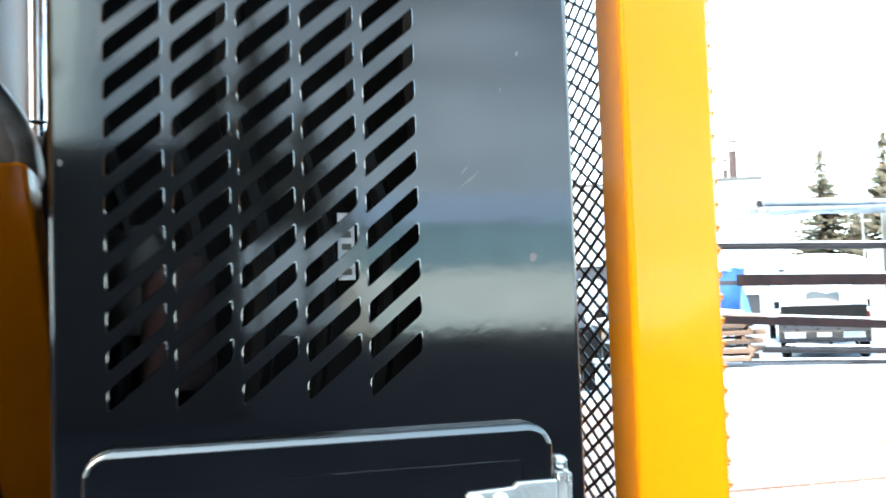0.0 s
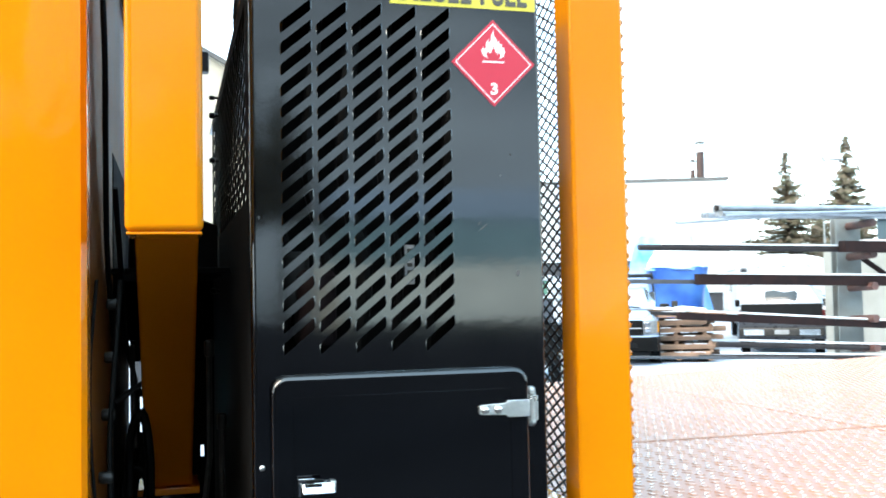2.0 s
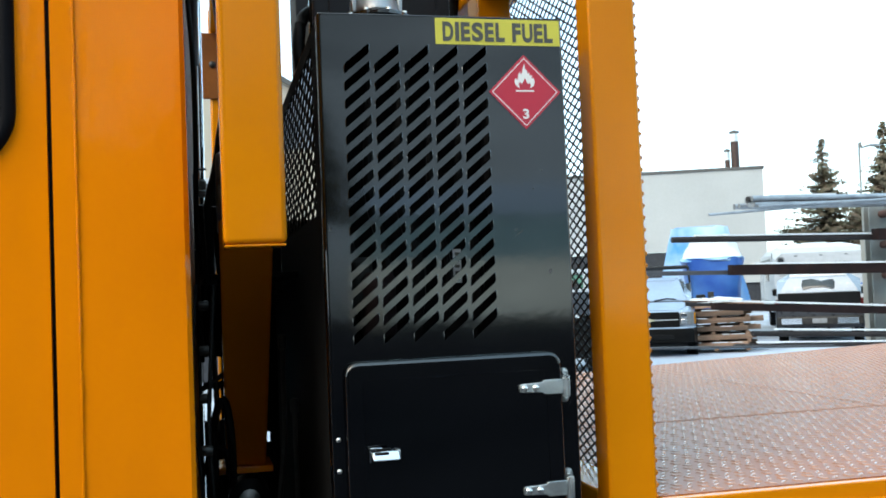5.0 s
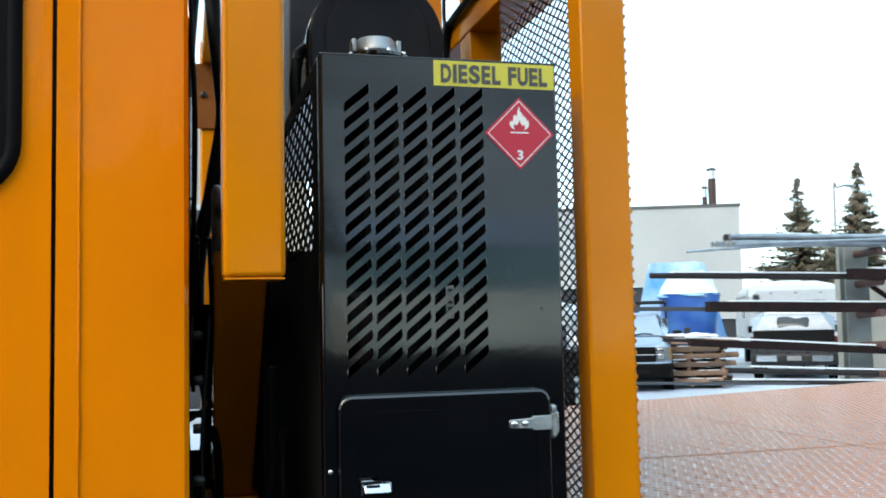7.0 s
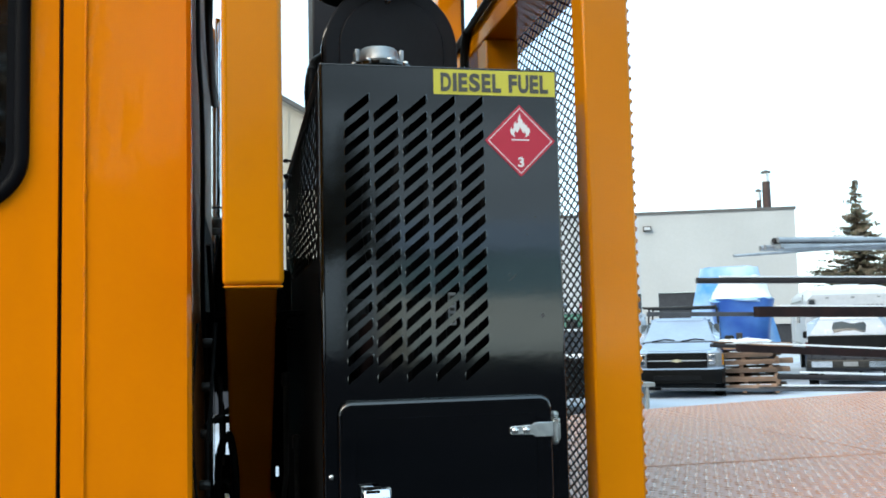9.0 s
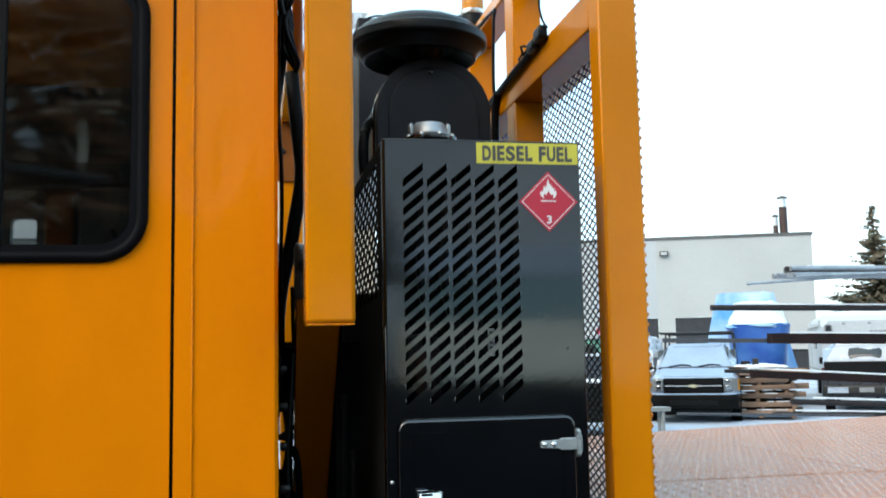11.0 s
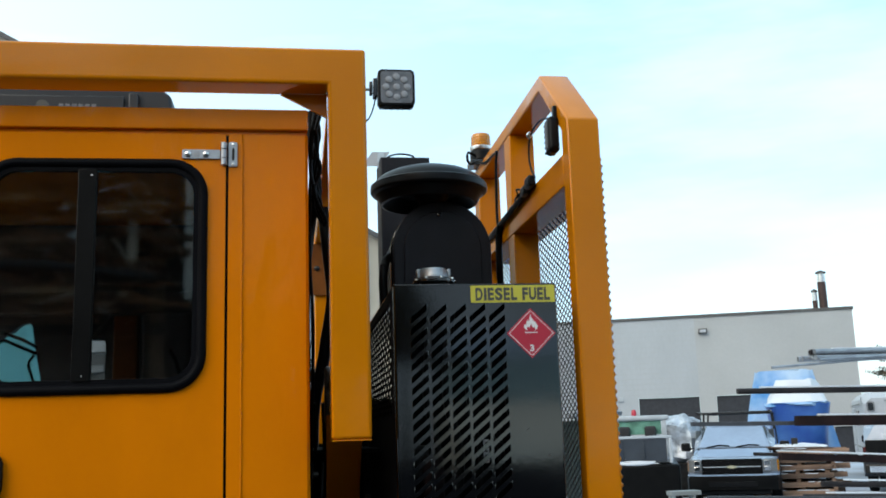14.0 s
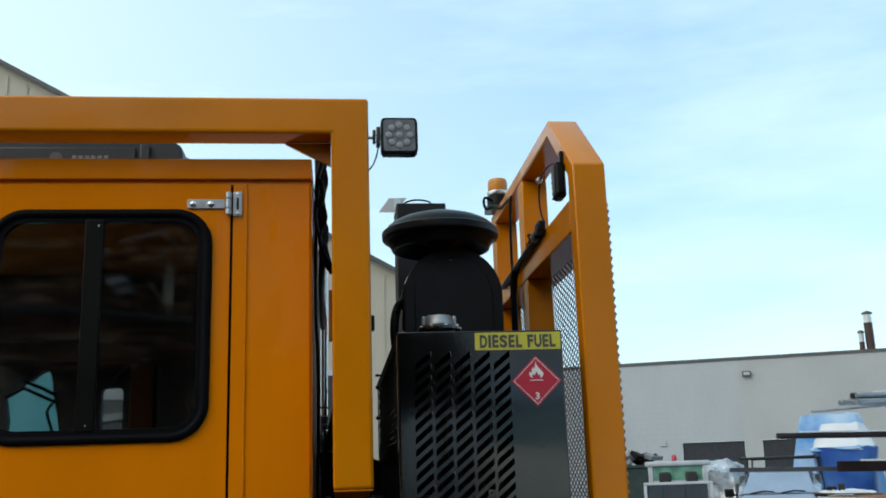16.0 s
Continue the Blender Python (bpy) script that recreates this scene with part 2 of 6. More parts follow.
# ---- mesh tools ----
class Shape:
    """A bmesh that takes boxes, tubes, turned and swept pieces."""

    def __init__(self):
        self.bm = bmesh.new()
        self.flats = []          # directions of broad flat faces

    def box(self, x0, x1, y0, y1, z0, z1, bevel=0.0, seg=2, turn=None):
        bm = self.bm
        v = [bm.verts.new((x, y, z)) for x in (x0, x1) for y in (y0, y1) for z in (z0, z1)]
        f = [bm.faces.new([v[i] for i in q]) for q in ((0, 1, 3, 2), (4, 6, 7, 5), (0, 4, 5, 1), (2, 3, 7, 6), (0, 2, 6, 4), (1, 5, 7, 3))]
        if turn:
            bmesh.ops.transform(bm, matrix=turn, verts=v)
        if bevel:
            e = list({e for q in f for e in q.edges})
            for q in f:
                q.normal_update()
                self.flats.append(q.normal.copy())
            bmesh.ops.bevel(bm, geom=e, offset=bevel, segments=seg, profile=0.5, affect='EDGES')
        return self

    def prism(self, pts, axis, lo, hi, bevel=0.0, seg=2):
        """A polygon of points in the two other axes, pushed from lo to hi along axis."""
        bm = self.bm
        order = {'x': lambda a, b, c: (c, a, b), 'y': lambda a, b, c: (a, c, b), 'z': lambda a, b, c: (a, b, c)}[axis]
        lo_v = [bm.verts.new(order(a, b, lo)) for a, b in pts]
        hi_v = [bm.verts.new(order(a, b, hi)) for a, b in pts]
        n = len(pts)
        fs = [bm.faces.new(lo_v), bm.faces.new(hi_v[::-1])]
        fs += [bm.faces.new((lo_v[i], hi_v[i], hi_v[(i + 1) % n], lo_v[(i + 1) % n])) for i in range(n)]
        if bevel:
            side = [(Vector(pts[(i + 1) % n]) - Vector(pts[i])).length for i in range(n)]
            for q in fs[:2] + [q for q, s in zip(fs[2:], side) if s > 0.3 * max(side)]:
                q.normal_update()
                self.flats.append(q.normal.copy())
            bmesh.ops.bevel(bm, geom=list({e for q in fs for e in q.edges}), offset=bevel, segments=seg, profile=0.5, affect='EDGES')
        return self

    def tube(self, pts, r, seg=10, closed=True, radii=None):
        bm = self.bm
        pts = [Vector(p) for p in pts]
        if len(pts) > 3 and not radii:      # glide through the points
            ext = [pts[0] * 2 - pts[1], *pts, pts[-1] * 2 - pts[-2]]
            pts = [0.5 * (2 * b + (c - a) * u + (2 * a - 5 * b + 4 * c - d) * u * u + (3 * b - a - 3 * c + d) * u ** 3) for a, b, c, d in zip(ext, ext[1:], ext[2:], ext[3:]) for u in (0, 0.25, 0.5, 0.75)] + [pts[-1]]
        rings = []
        up = Vector((0.31, 0.23, 0.92))
        for i, p in enumerate(pts):
            d = (pts[min(i + 1, len(pts) - 1)] - pts[max(i - 1, 0)]).normalized()
            a = d.cross(up)
            a = (a if a.length > 0.05 else d.cross(Vector((1, 0, 0)))).normalized()
            b = d.cross(a)
            rad = radii[i] if radii else r
            rings.append([bm.verts.new(p + (a * math.cos(k * math.tau / seg) + b * math.sin(k * math.tau / seg)) * rad) for k in range(seg)])
        for q, s in zip(rings, rings[1:]):
            for k in range(seg):
                bm.faces.new((q[k], q[(k + 1) % seg], s[(k + 1) % seg], s[k]))
        if closed:
            bm.faces.new(rings[0][::-1])
            bm.faces.new(rings[-1])
        return self

    def lathe(self, profile, centre, axis='z', seg=40):
        """profile: (radius, height) pairs along the axis."""
        bm = self.bm
        c = Vector(centre)
        rings = []
        for r, h in profile:
            ring = []
            for k in range(seg):
                a, b = math.cos(k * math.tau / seg) * max(r, 1e-4), math.sin(k * math.tau / seg) * max(r, 1e-4)
                ring.append(bm.verts.new(c + Vector({'z': (a, b, h), 'y': (a, h, b), 'x': (h, a, b)}[axis])))
            rings.append(ring)
        for q, s in zip(rings, rings[1:]):
            for k in range(seg):
                bm.faces.new((q[k], q[(k + 1) % seg], s[(k + 1) % seg], s[k]))
        bm.faces.new(rings[0][::-1])
        bm.faces.new(rings[-1])
        return self

    def ball(self, centre, r, squash=(1, 1, 1), seg=12, rough=0.0):
        made = bmesh.ops.create_uvsphere(self.bm, u_segments=seg, v_segments=max(6, seg // 2), radius=1)["verts"]
        for v in made:
            d = 1 + rough * noise.noise(v.co * 2.3 + Vector(centre))
            v.co = Vector(centre) + Vector((v.co.x * r * squash[0], v.co.y * r * squash[1], v.co.z * r * squash[2])) * d
        return self

    def move(self, m):
        bmesh.ops.transform(self.bm, matrix=m, verts=self.bm.verts)
        return self

    def mesh(self, name, material, sharp=38):
        bm = self.bm
        bmesh.ops.recalc_face_normals(bm, faces=bm.faces)
        me = bpy.data.meshes.new(name)
        bm.to_mesh(me)
        bm.free()
        me.materials.append(material)
        nv = np.empty(len(me.polygons) * 3)
        me.polygons.foreach_get("normal", nv)
        smooth = np.ones(len(me.polygons), bool)
        if self.flats:
            smooth = (np.abs(nv.reshape(-1, 3) @ np.array([tuple(v) for v in self.flats]).T) < 0.99995).all(1)
        me.set_sharp_from_angle(angle=radians(sharp))
        me.polygons.foreach_set("use_smooth", smooth)
        return me


def thing(name, base, label, category, group="", kind=""):
    ob = new(name)
    ob.empty_display_size = 0.1
    ob.matrix_world = Matrix.Translation(base)
    return tagged(ob, label, category, group, kind)


def part(name, shape, material, parent, label="", sharp=38):
    """Links a shape, given in the world's places, as one mesh under a thing or a part."""
    ob = new(name, shape.mesh(name, material, sharp))
    ob.parent = parent
    ob.matrix_parent_inverse = parent.matrix_basis.inverted() if parent.type == 'EMPTY' else Matrix.Identity(4)
    return tagged(ob, label)


def solo(name, shape, material, label, category, group="", kind="", sharp=38):
    return tagged(new(name, shape.mesh(name, material, sharp)), label, category, group, kind)


def rounded(x0, x1, z0, z1, r, seg=6):
    """Points of a rectangle with round corners."""
    out = []
    for cx, cz, a in ((x1 - r, z1 - r, 0), (x0 + r, z1 - r, 90), (x0 + r, z0 + r, 180), (x1 - r, z0 + r, 270)):
        for k in range(seg + 1):
            t = radians(a + 90 * k / seg)
            out.append((cx + r * math.cos(t), cz + r * math.sin(t)))
    return out


def sheet(outer, holes, y0, y1):
    """A plate in the xz plane with holes through it, from y0 to y1."""
    s = Shape()
    bm = s.bm
    edges = []
    for loop in (outer, *holes):
        vs = [bm.verts.new((x, y0, z)) for x, z in loop]
        edges += [bm.edges.new((vs[i], vs[(i + 1) % len(vs)])) for i in range(len(vs))]
    bmesh.ops.triangle_fill(bm, use_beauty=True, use_dissolve=False, edges=edges)
    made = bmesh.ops.extrude_face_region(bm, geom=list(bm.faces))
    bmesh.ops.translate(bm, verts=[g for g in made["geom"] if isinstance(g, bmesh.types.BMVert)], vec=(0, y1 - y0, 0))
    return s


def lettering(name, text, x0, x1, z0, z1, y, material, parent, bold=0.0):
    """Words of the built-in font, facing -y, fitted to a rectangle."""
    cu = bpy.data.curves.new(name, 'FONT')
    cu.body, cu.size, cu.offset, cu.extrude = text, 1.0, bold, 0.002
    tmp = new(name, cu)
    bpy.context.view_layer.update()
    me = bpy.data.meshes.new_from_object(tmp.evaluated_get(bpy.context.evaluated_depsgraph_get()))
    bpy.data.objects.remove(tmp)
    co = np.empty(len(me.vertices) * 3)
    me.vertices.foreach_get("co", co)
    co = co.reshape(-1, 3)
    lo, hi = co.min(0), co.max(0)
    u = (co - lo) / (hi - lo)
    out = np.stack([x0 + u[:, 0] * (x1 - x0), y - 0.0006 * u[:, 2], z0 + u[:, 1] * (z1 - z0)], 1)
    me.vertices.foreach_set("co", out.ravel())
    me.materials.clear()
    me.materials.append(material)
    me.update()
    ob = new(name, me)
    ob.parent = parent
    ob.matrix_parent_inverse = parent.matrix_basis.inverted() if parent.type == 'EMPTY' else Matrix.Identity(4)
    return ob


def lattice(shape, u0, u1, v0, v1, du, dv, place, w=0.0042, t=0.003):
    """Expanded metal: two families of slanting strands, clipped to a rectangle; place turns (u, v, depth) into a point."""
    bm = shape.bm
    slope = dv / du
    n = int((u1 - u0) / du) + 1
    for sign in (1, -1):
        k = -int((v1 - v0) / dv) - n - 2
        while k < int((v1 - v0) / dv) + n + 2:
            c = v0 + k * dv if sign > 0 else v0 + k * dv + (u1 - u0) * 0
            a, b = u0, u1
            fa, fb = c + sign * slope * (a - u0), c + sign * slope * (b - u0)
            lo, hi = min(fa, fb), max(fa, fb)
            k += 1
            if hi < v0 or lo > v1:
                continue
            ends = []
            for u in (a, b):
                ends.append((u, c + sign * slope * (u - u0)))
            for v in (v0, v1):
                u = u0 + (v - c) / (sign * slope)
                ends.append((u, v))
            ends = sorted({(round(u, 5), round(v, 5)) for u, v in ends if a - 1e-6 <= u <= b + 1e-6 and v0 - 1e-6 <= v <= v1 + 1e-6})
            if len(ends) < 2:
                continue
            p, q = Vector(ends[0]), Vector(ends[-1])
            d = (q - p)
            if d.length < 0.005:
                continue
            d.normalize()
            o = Vector((-d.y, d.x)) * w / 2
            h = 0.0008 * sign
            vs = [bm.verts.new(place(x.x, x.y, z)) for x in (p - o, p + o, q + o, q - o) for z in (h - t / 2, h + t / 2)]
            for f in ((0, 1, 3, 2), (2, 3, 5, 4), (4, 5, 7, 6), (6, 7, 1, 0), (0, 2, 4, 6), (1, 7, 5, 3)):
                bm.faces.new([vs[i] for i in f])
    return shape


# ---- ground ----
GZ = 0.06
g = Shape()
cells = [-2500, -600, -200, -90, -50] + [i * 2.5 for i in range(-16, 33)] + [95, 120, 200, 600, 2500]
grid = [[g.bm.verts.new((x, y, GZ + (0.05 * noise.noise(Vector((x * 0.21, y * 0.21, 0.3))) if abs(x) < 85 and abs(y) < 85 else 0.0))) for y in cells] for x in cells]
for i in range(len(cells) - 1):
    for j in range(len(cells) - 1):
        g.bm.faces.new((grid[i][j], grid[i + 1][j], grid[i + 1][j + 1], grid[i][j + 1]))
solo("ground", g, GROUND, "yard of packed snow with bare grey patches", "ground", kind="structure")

# ---- load deck of the carrier ----
DZ = 1.31
deck = thing("load_deck", (2.6, 2.6, 0.5), "orange load deck of raised tread plate on a steel frame", "deck")
FAR = lambda x: 3.30 + 0.285 * x
s = Shape().prism([(0.556, 0.99), (6.0, 0.90), (6.0, FAR(6.0)), (0.556, FAR(0.556))], 'z', DZ - 0.012, DZ)
part("deck_plate", s, DECK, deck)
s = Shape()
random.seed(3)
i = 0
for iy in range(112):
    y = 1.01 + iy * 0.031
    for ix in range(120):
        x = 0.575 + ix * 0.031 + (0.0155 if iy % 2 else 0)
        if y > FAR(x) - 0.03 or x > 0.9 + 0.98 * y + 0.5:
            continue
        a = radians(45 if (ix + iy) % 2 else -45) + random.uniform(-0.03, 0.03)
        ca, sa = math.cos(a), math.sin(a)
        L, w, h = 0.0148, 0.0066, 0.0022
        put = lambda u, v, z: s.bm.verts.new((x + u * ca - v * sa, y + u * sa + v * ca, DZ + z))
        b0, b1, b2, b3 = put(-L, 0, 0), put(0, -w, 0), put(L, 0, 0), put(0, w, 0)
        t0, t1, t2, t3 = put(-L * 0.62, 0, h), put(0, -w * 0.6, h), put(L * 0.62, 0, h), put(0, w * 0.6, h)
        for f in ((b0, b1, t1, t0), (b1, b2, t2, t1), (b2, b3, t3, t2), (b3, b0, t0, t3), (t0, t1, t2, t3)):
            s.bm.faces.new(f)
tagged(part("tread_pattern", s, TREAD, deck, sharp=20), kind="stuff")
s = Shape().tube([(1.80, 1.02, DZ + 0.0005), (1.795, 2.3, DZ + 0.0005), (1.80, 3.72, DZ + 0.0005)], 0.0035, 6)
part("weld_seam", s, TREAD, deck)
s = Shape().tube([(0.60, 1.93, DZ + 0.0005), (2.2, 1.935, DZ + 0.0005), (5.9, 1.93, DZ + 0.0005)], 0.0035, 6)
part("weld_seam", s, TREAD, deck)
s = Shape().prism([(0.556, 0.962), (6.0, 0.872), (6.0, 0.90), (0.556, 0.99)], 'z', DZ - 0.16, DZ - 0.002, 0.003)
part("side_rail", s, ORANGE, deck, "orange channel along the edge of the deck")
s = Shape().prism([(0.556, 0.945), (6.0, 0.855), (6.0, 0.868), (0.556, 0.958)], 'z', DZ - 0.20, DZ - 0.035, 0.003)
part("side_plate", s, ORANGE, deck)
s = Shape().box(0.6, 5.9, 1.3, 1.4, 0.99, DZ - 0.014).box(0.6, 5.9, 2.9, 3.0, 0.99, DZ - 0.014)
part("bearer", s, DARK_METAL, deck)

# ---- chassis under cab, enclosure and deck ----
chassis = thing("crawler_chassis", (1.5, 2.0, GZ), "dark steel crawler chassis on two rubber tracks", "chassis")
part("main_frame", Shape().box(-1.95, 5.9, 1.05, 3.0, 0.62, 0.975, 0.01), DARK_METAL, chassis)
for y in (1.06, 2.5):
    part("crawler_track", Shape().prism(rounded(-2.2, 5.8, GZ, 0.80, 0.36, 8), 'y', y, y + 0.5, 0.02), RUBBER, chassis, "black rubber crawler track")

# ---- fuel and engine enclosure with the slotted front ----
X0, X1, YF, TOP = -0.104, 0.372, 0.931, 2.262
tank = thing("fuel_tank_enclosure", (0.13, 1.3, 1.1), "gloss black steel fuel enclosure with slanted slots and decals", "enclosure")


def slot(x, z):
    """A slanting slot with soft corners, lower left tip at x, z."""
    w, th, rise = 0.0478, 0.0185, 0.0398
    q = [(x, z), (x + w, z + rise), (x + w, z + rise + th), (x, z + th)]
    out = []
    for k in range(4):
        p, c, n = Vector(q[k - 1]), Vector(q[k]), Vector(q[(k + 1) % 4])
        r = 0.0036
        a, b = c + (p - c).normalized() * r, c + (n - c).normalized() * r
        for t in (0, 0.5, 1):
            out.append(tuple(a * (1 - t) ** 2 + c * 2 * t * (1 - t) + b * t * t))
    return out


SLOT_X, SLOT_Z = -0.0570, 1.647
slots = [slot(SLOT_X + 0.0565 * c, SLOT_Z + 0.03338 * r) for c in range(5) for r in range(16)]
part("front_panel", sheet(rounded(X0 + 0.006, X1 - 0.006, 0.99, TOP - 0.004, 0.004, 2), slots, YF, YF + 0.004), BLACK, tank)
q = slot(0, 0)
n = len(q)
c = Vector((sum(a for a, _ in q) / n, sum(b for _, b in q) / n))
s = Shape()
inner = [s.bm.verts.new((a, YF - 0.0008, b)) for a, b in q]
outer = [s.bm.verts.new((a + math.copysign(0.0017, a - c.x), YF + 0.0004, b + math.copysign(0.0022, b - c.y))) for a, b in q]
for k in range(n):
    s.bm.faces.new((inner[k], inner[(k + 1) % n], outer[(k + 1) % n], outer[k]))
lip = s.mesh("slot_lip", BLACK)
for c in range(5):
    for r in range(16):
        ob = new("slot_lip", lip)
        ob.parent, ob.matrix_parent_inverse = tank, tank.matrix_basis.inverted()
        ob.location = (SLOT_X + 0.0565 * c, 0, SLOT_Z + 0.03338 * r)
for x in (X0, X1):                      # rounded upright edges
    e = 0.006 if x == X0 else -0.006
    s = Shape()
    pts = [(x + e - e * math.sin(a), YF + 0.006 - 0.006 * math.cos(a)) for a in [radians(90 * k / 5) for k in range(6)]]
    pts += [(x, YF + 0.03), (x + e * 0.6, YF + 0.03), (x + e * 0.6, YF + 0.0065), (x + e, YF + 0.0042)]
    s.prism(pts, 'z', 0.99, TOP - 0.003)
    part("corner_post", s, BLACK, tank)
s = Shape()                             # left side: closed below, open above for the mesh
s.box(X0 + 0.0005, X0 + 0.0035, YF + 0.03, 2.36, 0.99, 1.895).box(X0 + 0.0005, X0 + 0.0035, YF + 0.03, 1.045, 1.895, TOP - 0.005)
s.box(X0 + 0.0005, X0 + 0.0035, 1.045, 2.36, 2.225, TOP - 0.005).box(X0 + 0.0005, X0 + 0.0035, 2.30, 2.36, 1.895, 2.225)
part("side_panel", s, PITCH, tank)
s = lattice(Shape(), 1.035, 2.31, 1.885, 2.235, 0.090, 0.0385, lambda u, v, d: (X0 + 0.006 + d, u, v), w=0.0115, t=0.0026)
part("side_mesh", s, PITCH, tank, "black expanded metal mesh")
part("side_panel", Shape().box(X1 - 0.0035, X1 - 0.0005, YF + 0.03, 2.60, 0.99, TOP - 0.005), BLACK, tank)
part("top_panel", Shape().box(X0 + 0.001, X1 - 0.001, YF + 0.002, 2.60, TOP - 0.004, TOP, 0.0015), BLACK, tank)
s = Shape().box(X0 + 0.006, X1 - 0.006, 1.036, 1.044, 0.99, TOP - 0.006)
part("inner_bulkhead", s, PITCH, tank)
part("back_panel", Shape().box(X0 + 0.004, X1 - 0.004, 2.352, 2.36, 0.99, 1.99), PITCH, tank)
for k in range(7):
    x = -0.06 + 0.06 * k
    part("inner_hose", Shape().tube([(x, 1.0, 1.6), (x + 0.02, 0.985, 1.78), (x - 0.01, 0.99, 1.95), (x + 0.01, 1.0, 2.2)], 0.007 + 0.004 * (k % 3), 8), RUBBER, tank)
part("filter_bowl", Shape().lathe([(0.03, -0.06), (0.034, -0.05), (0.034, 0.05), (0.026, 0.06)], (0.0, 0.985, 1.72), seg=20), RUST, tank, "rust-brown filter bowl behind the slots")
part("filter_bowl", Shape().lathe([(0.024, -0.05), (0.028, -0.04), (0.028, 0.04), (0.02, 0.05)], (-0.035, 1.0, 1.76), seg=20), DARK_METAL, tank)
tagp = part("inner_label", Shape().box(0.150, 0.166, 0.9895, 0.991, 1.755, 1.820), RV_WHITE, tank, "grey label behind the slots")
s = Shape()
for k in range(5):
    s.box(0.1535, 0.1625, 0.9885, 0.9890, 1.760 + k * 0.012, 1.766 + k * 0.012)
part("label_bars", s, INK, tagp)

for z, r in ((2.248, 0.006), (2.202, 0.008), (2.087, 0.008), (1.755, 0.007)):
    part("side_bolt", Shape().lathe([(r * 0.6, -0.024), (r, -0.020), (r, -0.010), (r * 0.6, -0.009), (r * 0.6, 0.0)], (X0 + 0.0004, 1.95, z), 'x', 12), BLACK_MATT, tank)

# access door
door = part("access_door", Shape().prism(rounded(-0.0785, 0.3335, 1.15, 1.6175, 0.024, 6), 'y', YF - 0.021, YF + 0.013, 0.0065, 4), BLACK, tank, "raised black door with rounded edges")
part("door_emboss", sheet(rounded(-0.046, 0.304, 1.19, 1.585, 0.006, 3), [rounded(-0.0435, 0.3015, 1.1925, 1.5825, 0.005, 3)], YF - 0.0222, YF - 0.0205), BLACK, door)
for z in (1.553, 1.363):
    hin = part("hinge", Shape().prism([(0.247, z - 0.0065), (0.251, z - 0.0088), (0.292, z - 0.0105), (0.296, z - 0.0145), (0.333, z - 0.0145), (0.333, z + 0.0125), (0.296, z + 0.0125), (0.292, z + 0.0085), (0.251, z + 0.0068), (0.247, z + 0.004)], 'y', YF - 0.0255, YF - 0.0215, 0.0008), STEEL, tank, "zinc plated strap hinge")
    part("hinge_leaf", Shape().prism(rounded(0.3345, 0.352, z - 0.0335, z + 0.031, 0.007, 4), 'y', YF - 0.0035, YF - 0.0006, 0.0008), STEEL, hin)
    part("hinge_pin", Shape().lathe([(0.003, -0.021), (0.0052, -0.020), (0.0052, 0.018), (0.003, 0.019)], (0.3395, YF - 0.0185, z - 0.001), seg=16), STEEL, hin)
    part("hinge_lug", Shape().box(0.3445, 0.3485, YF - 0.022, YF - 0.003, z - 0.022, z + 0.018, 0.0008), STEEL, hin)
    for zz in (z - 0.0265, z + 0.0245):
        part("bolt_head", Shape().lathe([(0.0074, 0.0), (0.0072, -0.003), (0.005, -0.0058), (0.0, -0.0068)], (0.343, YF - 0.0034, zz), 'y', 16), STEEL, hin)
    for xx in (0.257, 0.279):
        part("rivet", Shape().lathe([(0.0066, 0.0), (0.0062, -0.0024), (0.004, -0.0045), (0.0, -0.0050)], (xx, YF - 0.0254, z - 0.001), 'y', 14), STEEL, hin)
latch = part("latch", Shape().box(-0.041, -0.037, YF - 0.032, YF - 0.021, 1.438, 1.463, 0.001).box(-0.041, -0.018, YF - 0.034, YF - 0.030, 1.460, 1.465, 0.001), CHROME, tank, "chrome toggle latch")
part("latch_lever", Shape().box(-0.024, 0.024, -0.002, 0.002, -0.0085, 0.0085, 0.0012, turn=pose(-0.011, YF - 0.0335, 1.449, -28, 0, 0)), CHROME, latch)
part("latch_hook", Shape().box(-0.030, -0.004, YF - 0.043, YF - 0.039, 1.4590, 1.4645, 0.0015), BLACK_MATT, latch)
part("latch_keeper", Shape().box(0.008, 0.0155, YF - 0.032, YF - 0.0212, 1.4415, 1.4585, 0.001), STEEL, latch)
for z in (1.479, 1.422):
    part("screw", Shape().lathe([(0.0045, 0.0), (0.0042, -0.002), (0.002, -0.0034), (0.0, -0.0036)], (-0.0915, YF - 0.0004, z), 'y', 14), STEEL, tank)

for x, z, w, h, a in ((0.268, 1.845, 0.020, 0.0016, -38), (0.327, 1.770, 0.007, 0.010, 15), (0.262, 1.852, 0.008, 0.0014, -50), (0.318, 1.965, 0.003, 0.004, 0), (-0.093, 1.86, 0.003, 0.006, 10), (0.300, 1.93, 0.003, 0.003, 0)):
    part("scuff_mark", Shape().prism([(0.5 * w * math.cos(t) * (1 + 0.25 * math.sin(3 * t)), 0.5 * h * math.sin(t)) for t in [k * math.tau / 12 for k in range(12)]], 'y', -0.0002, 0.0002).move(pose(x, YF - 0.0003, z, 0, a, 0)), GREY_PRINT, tank)
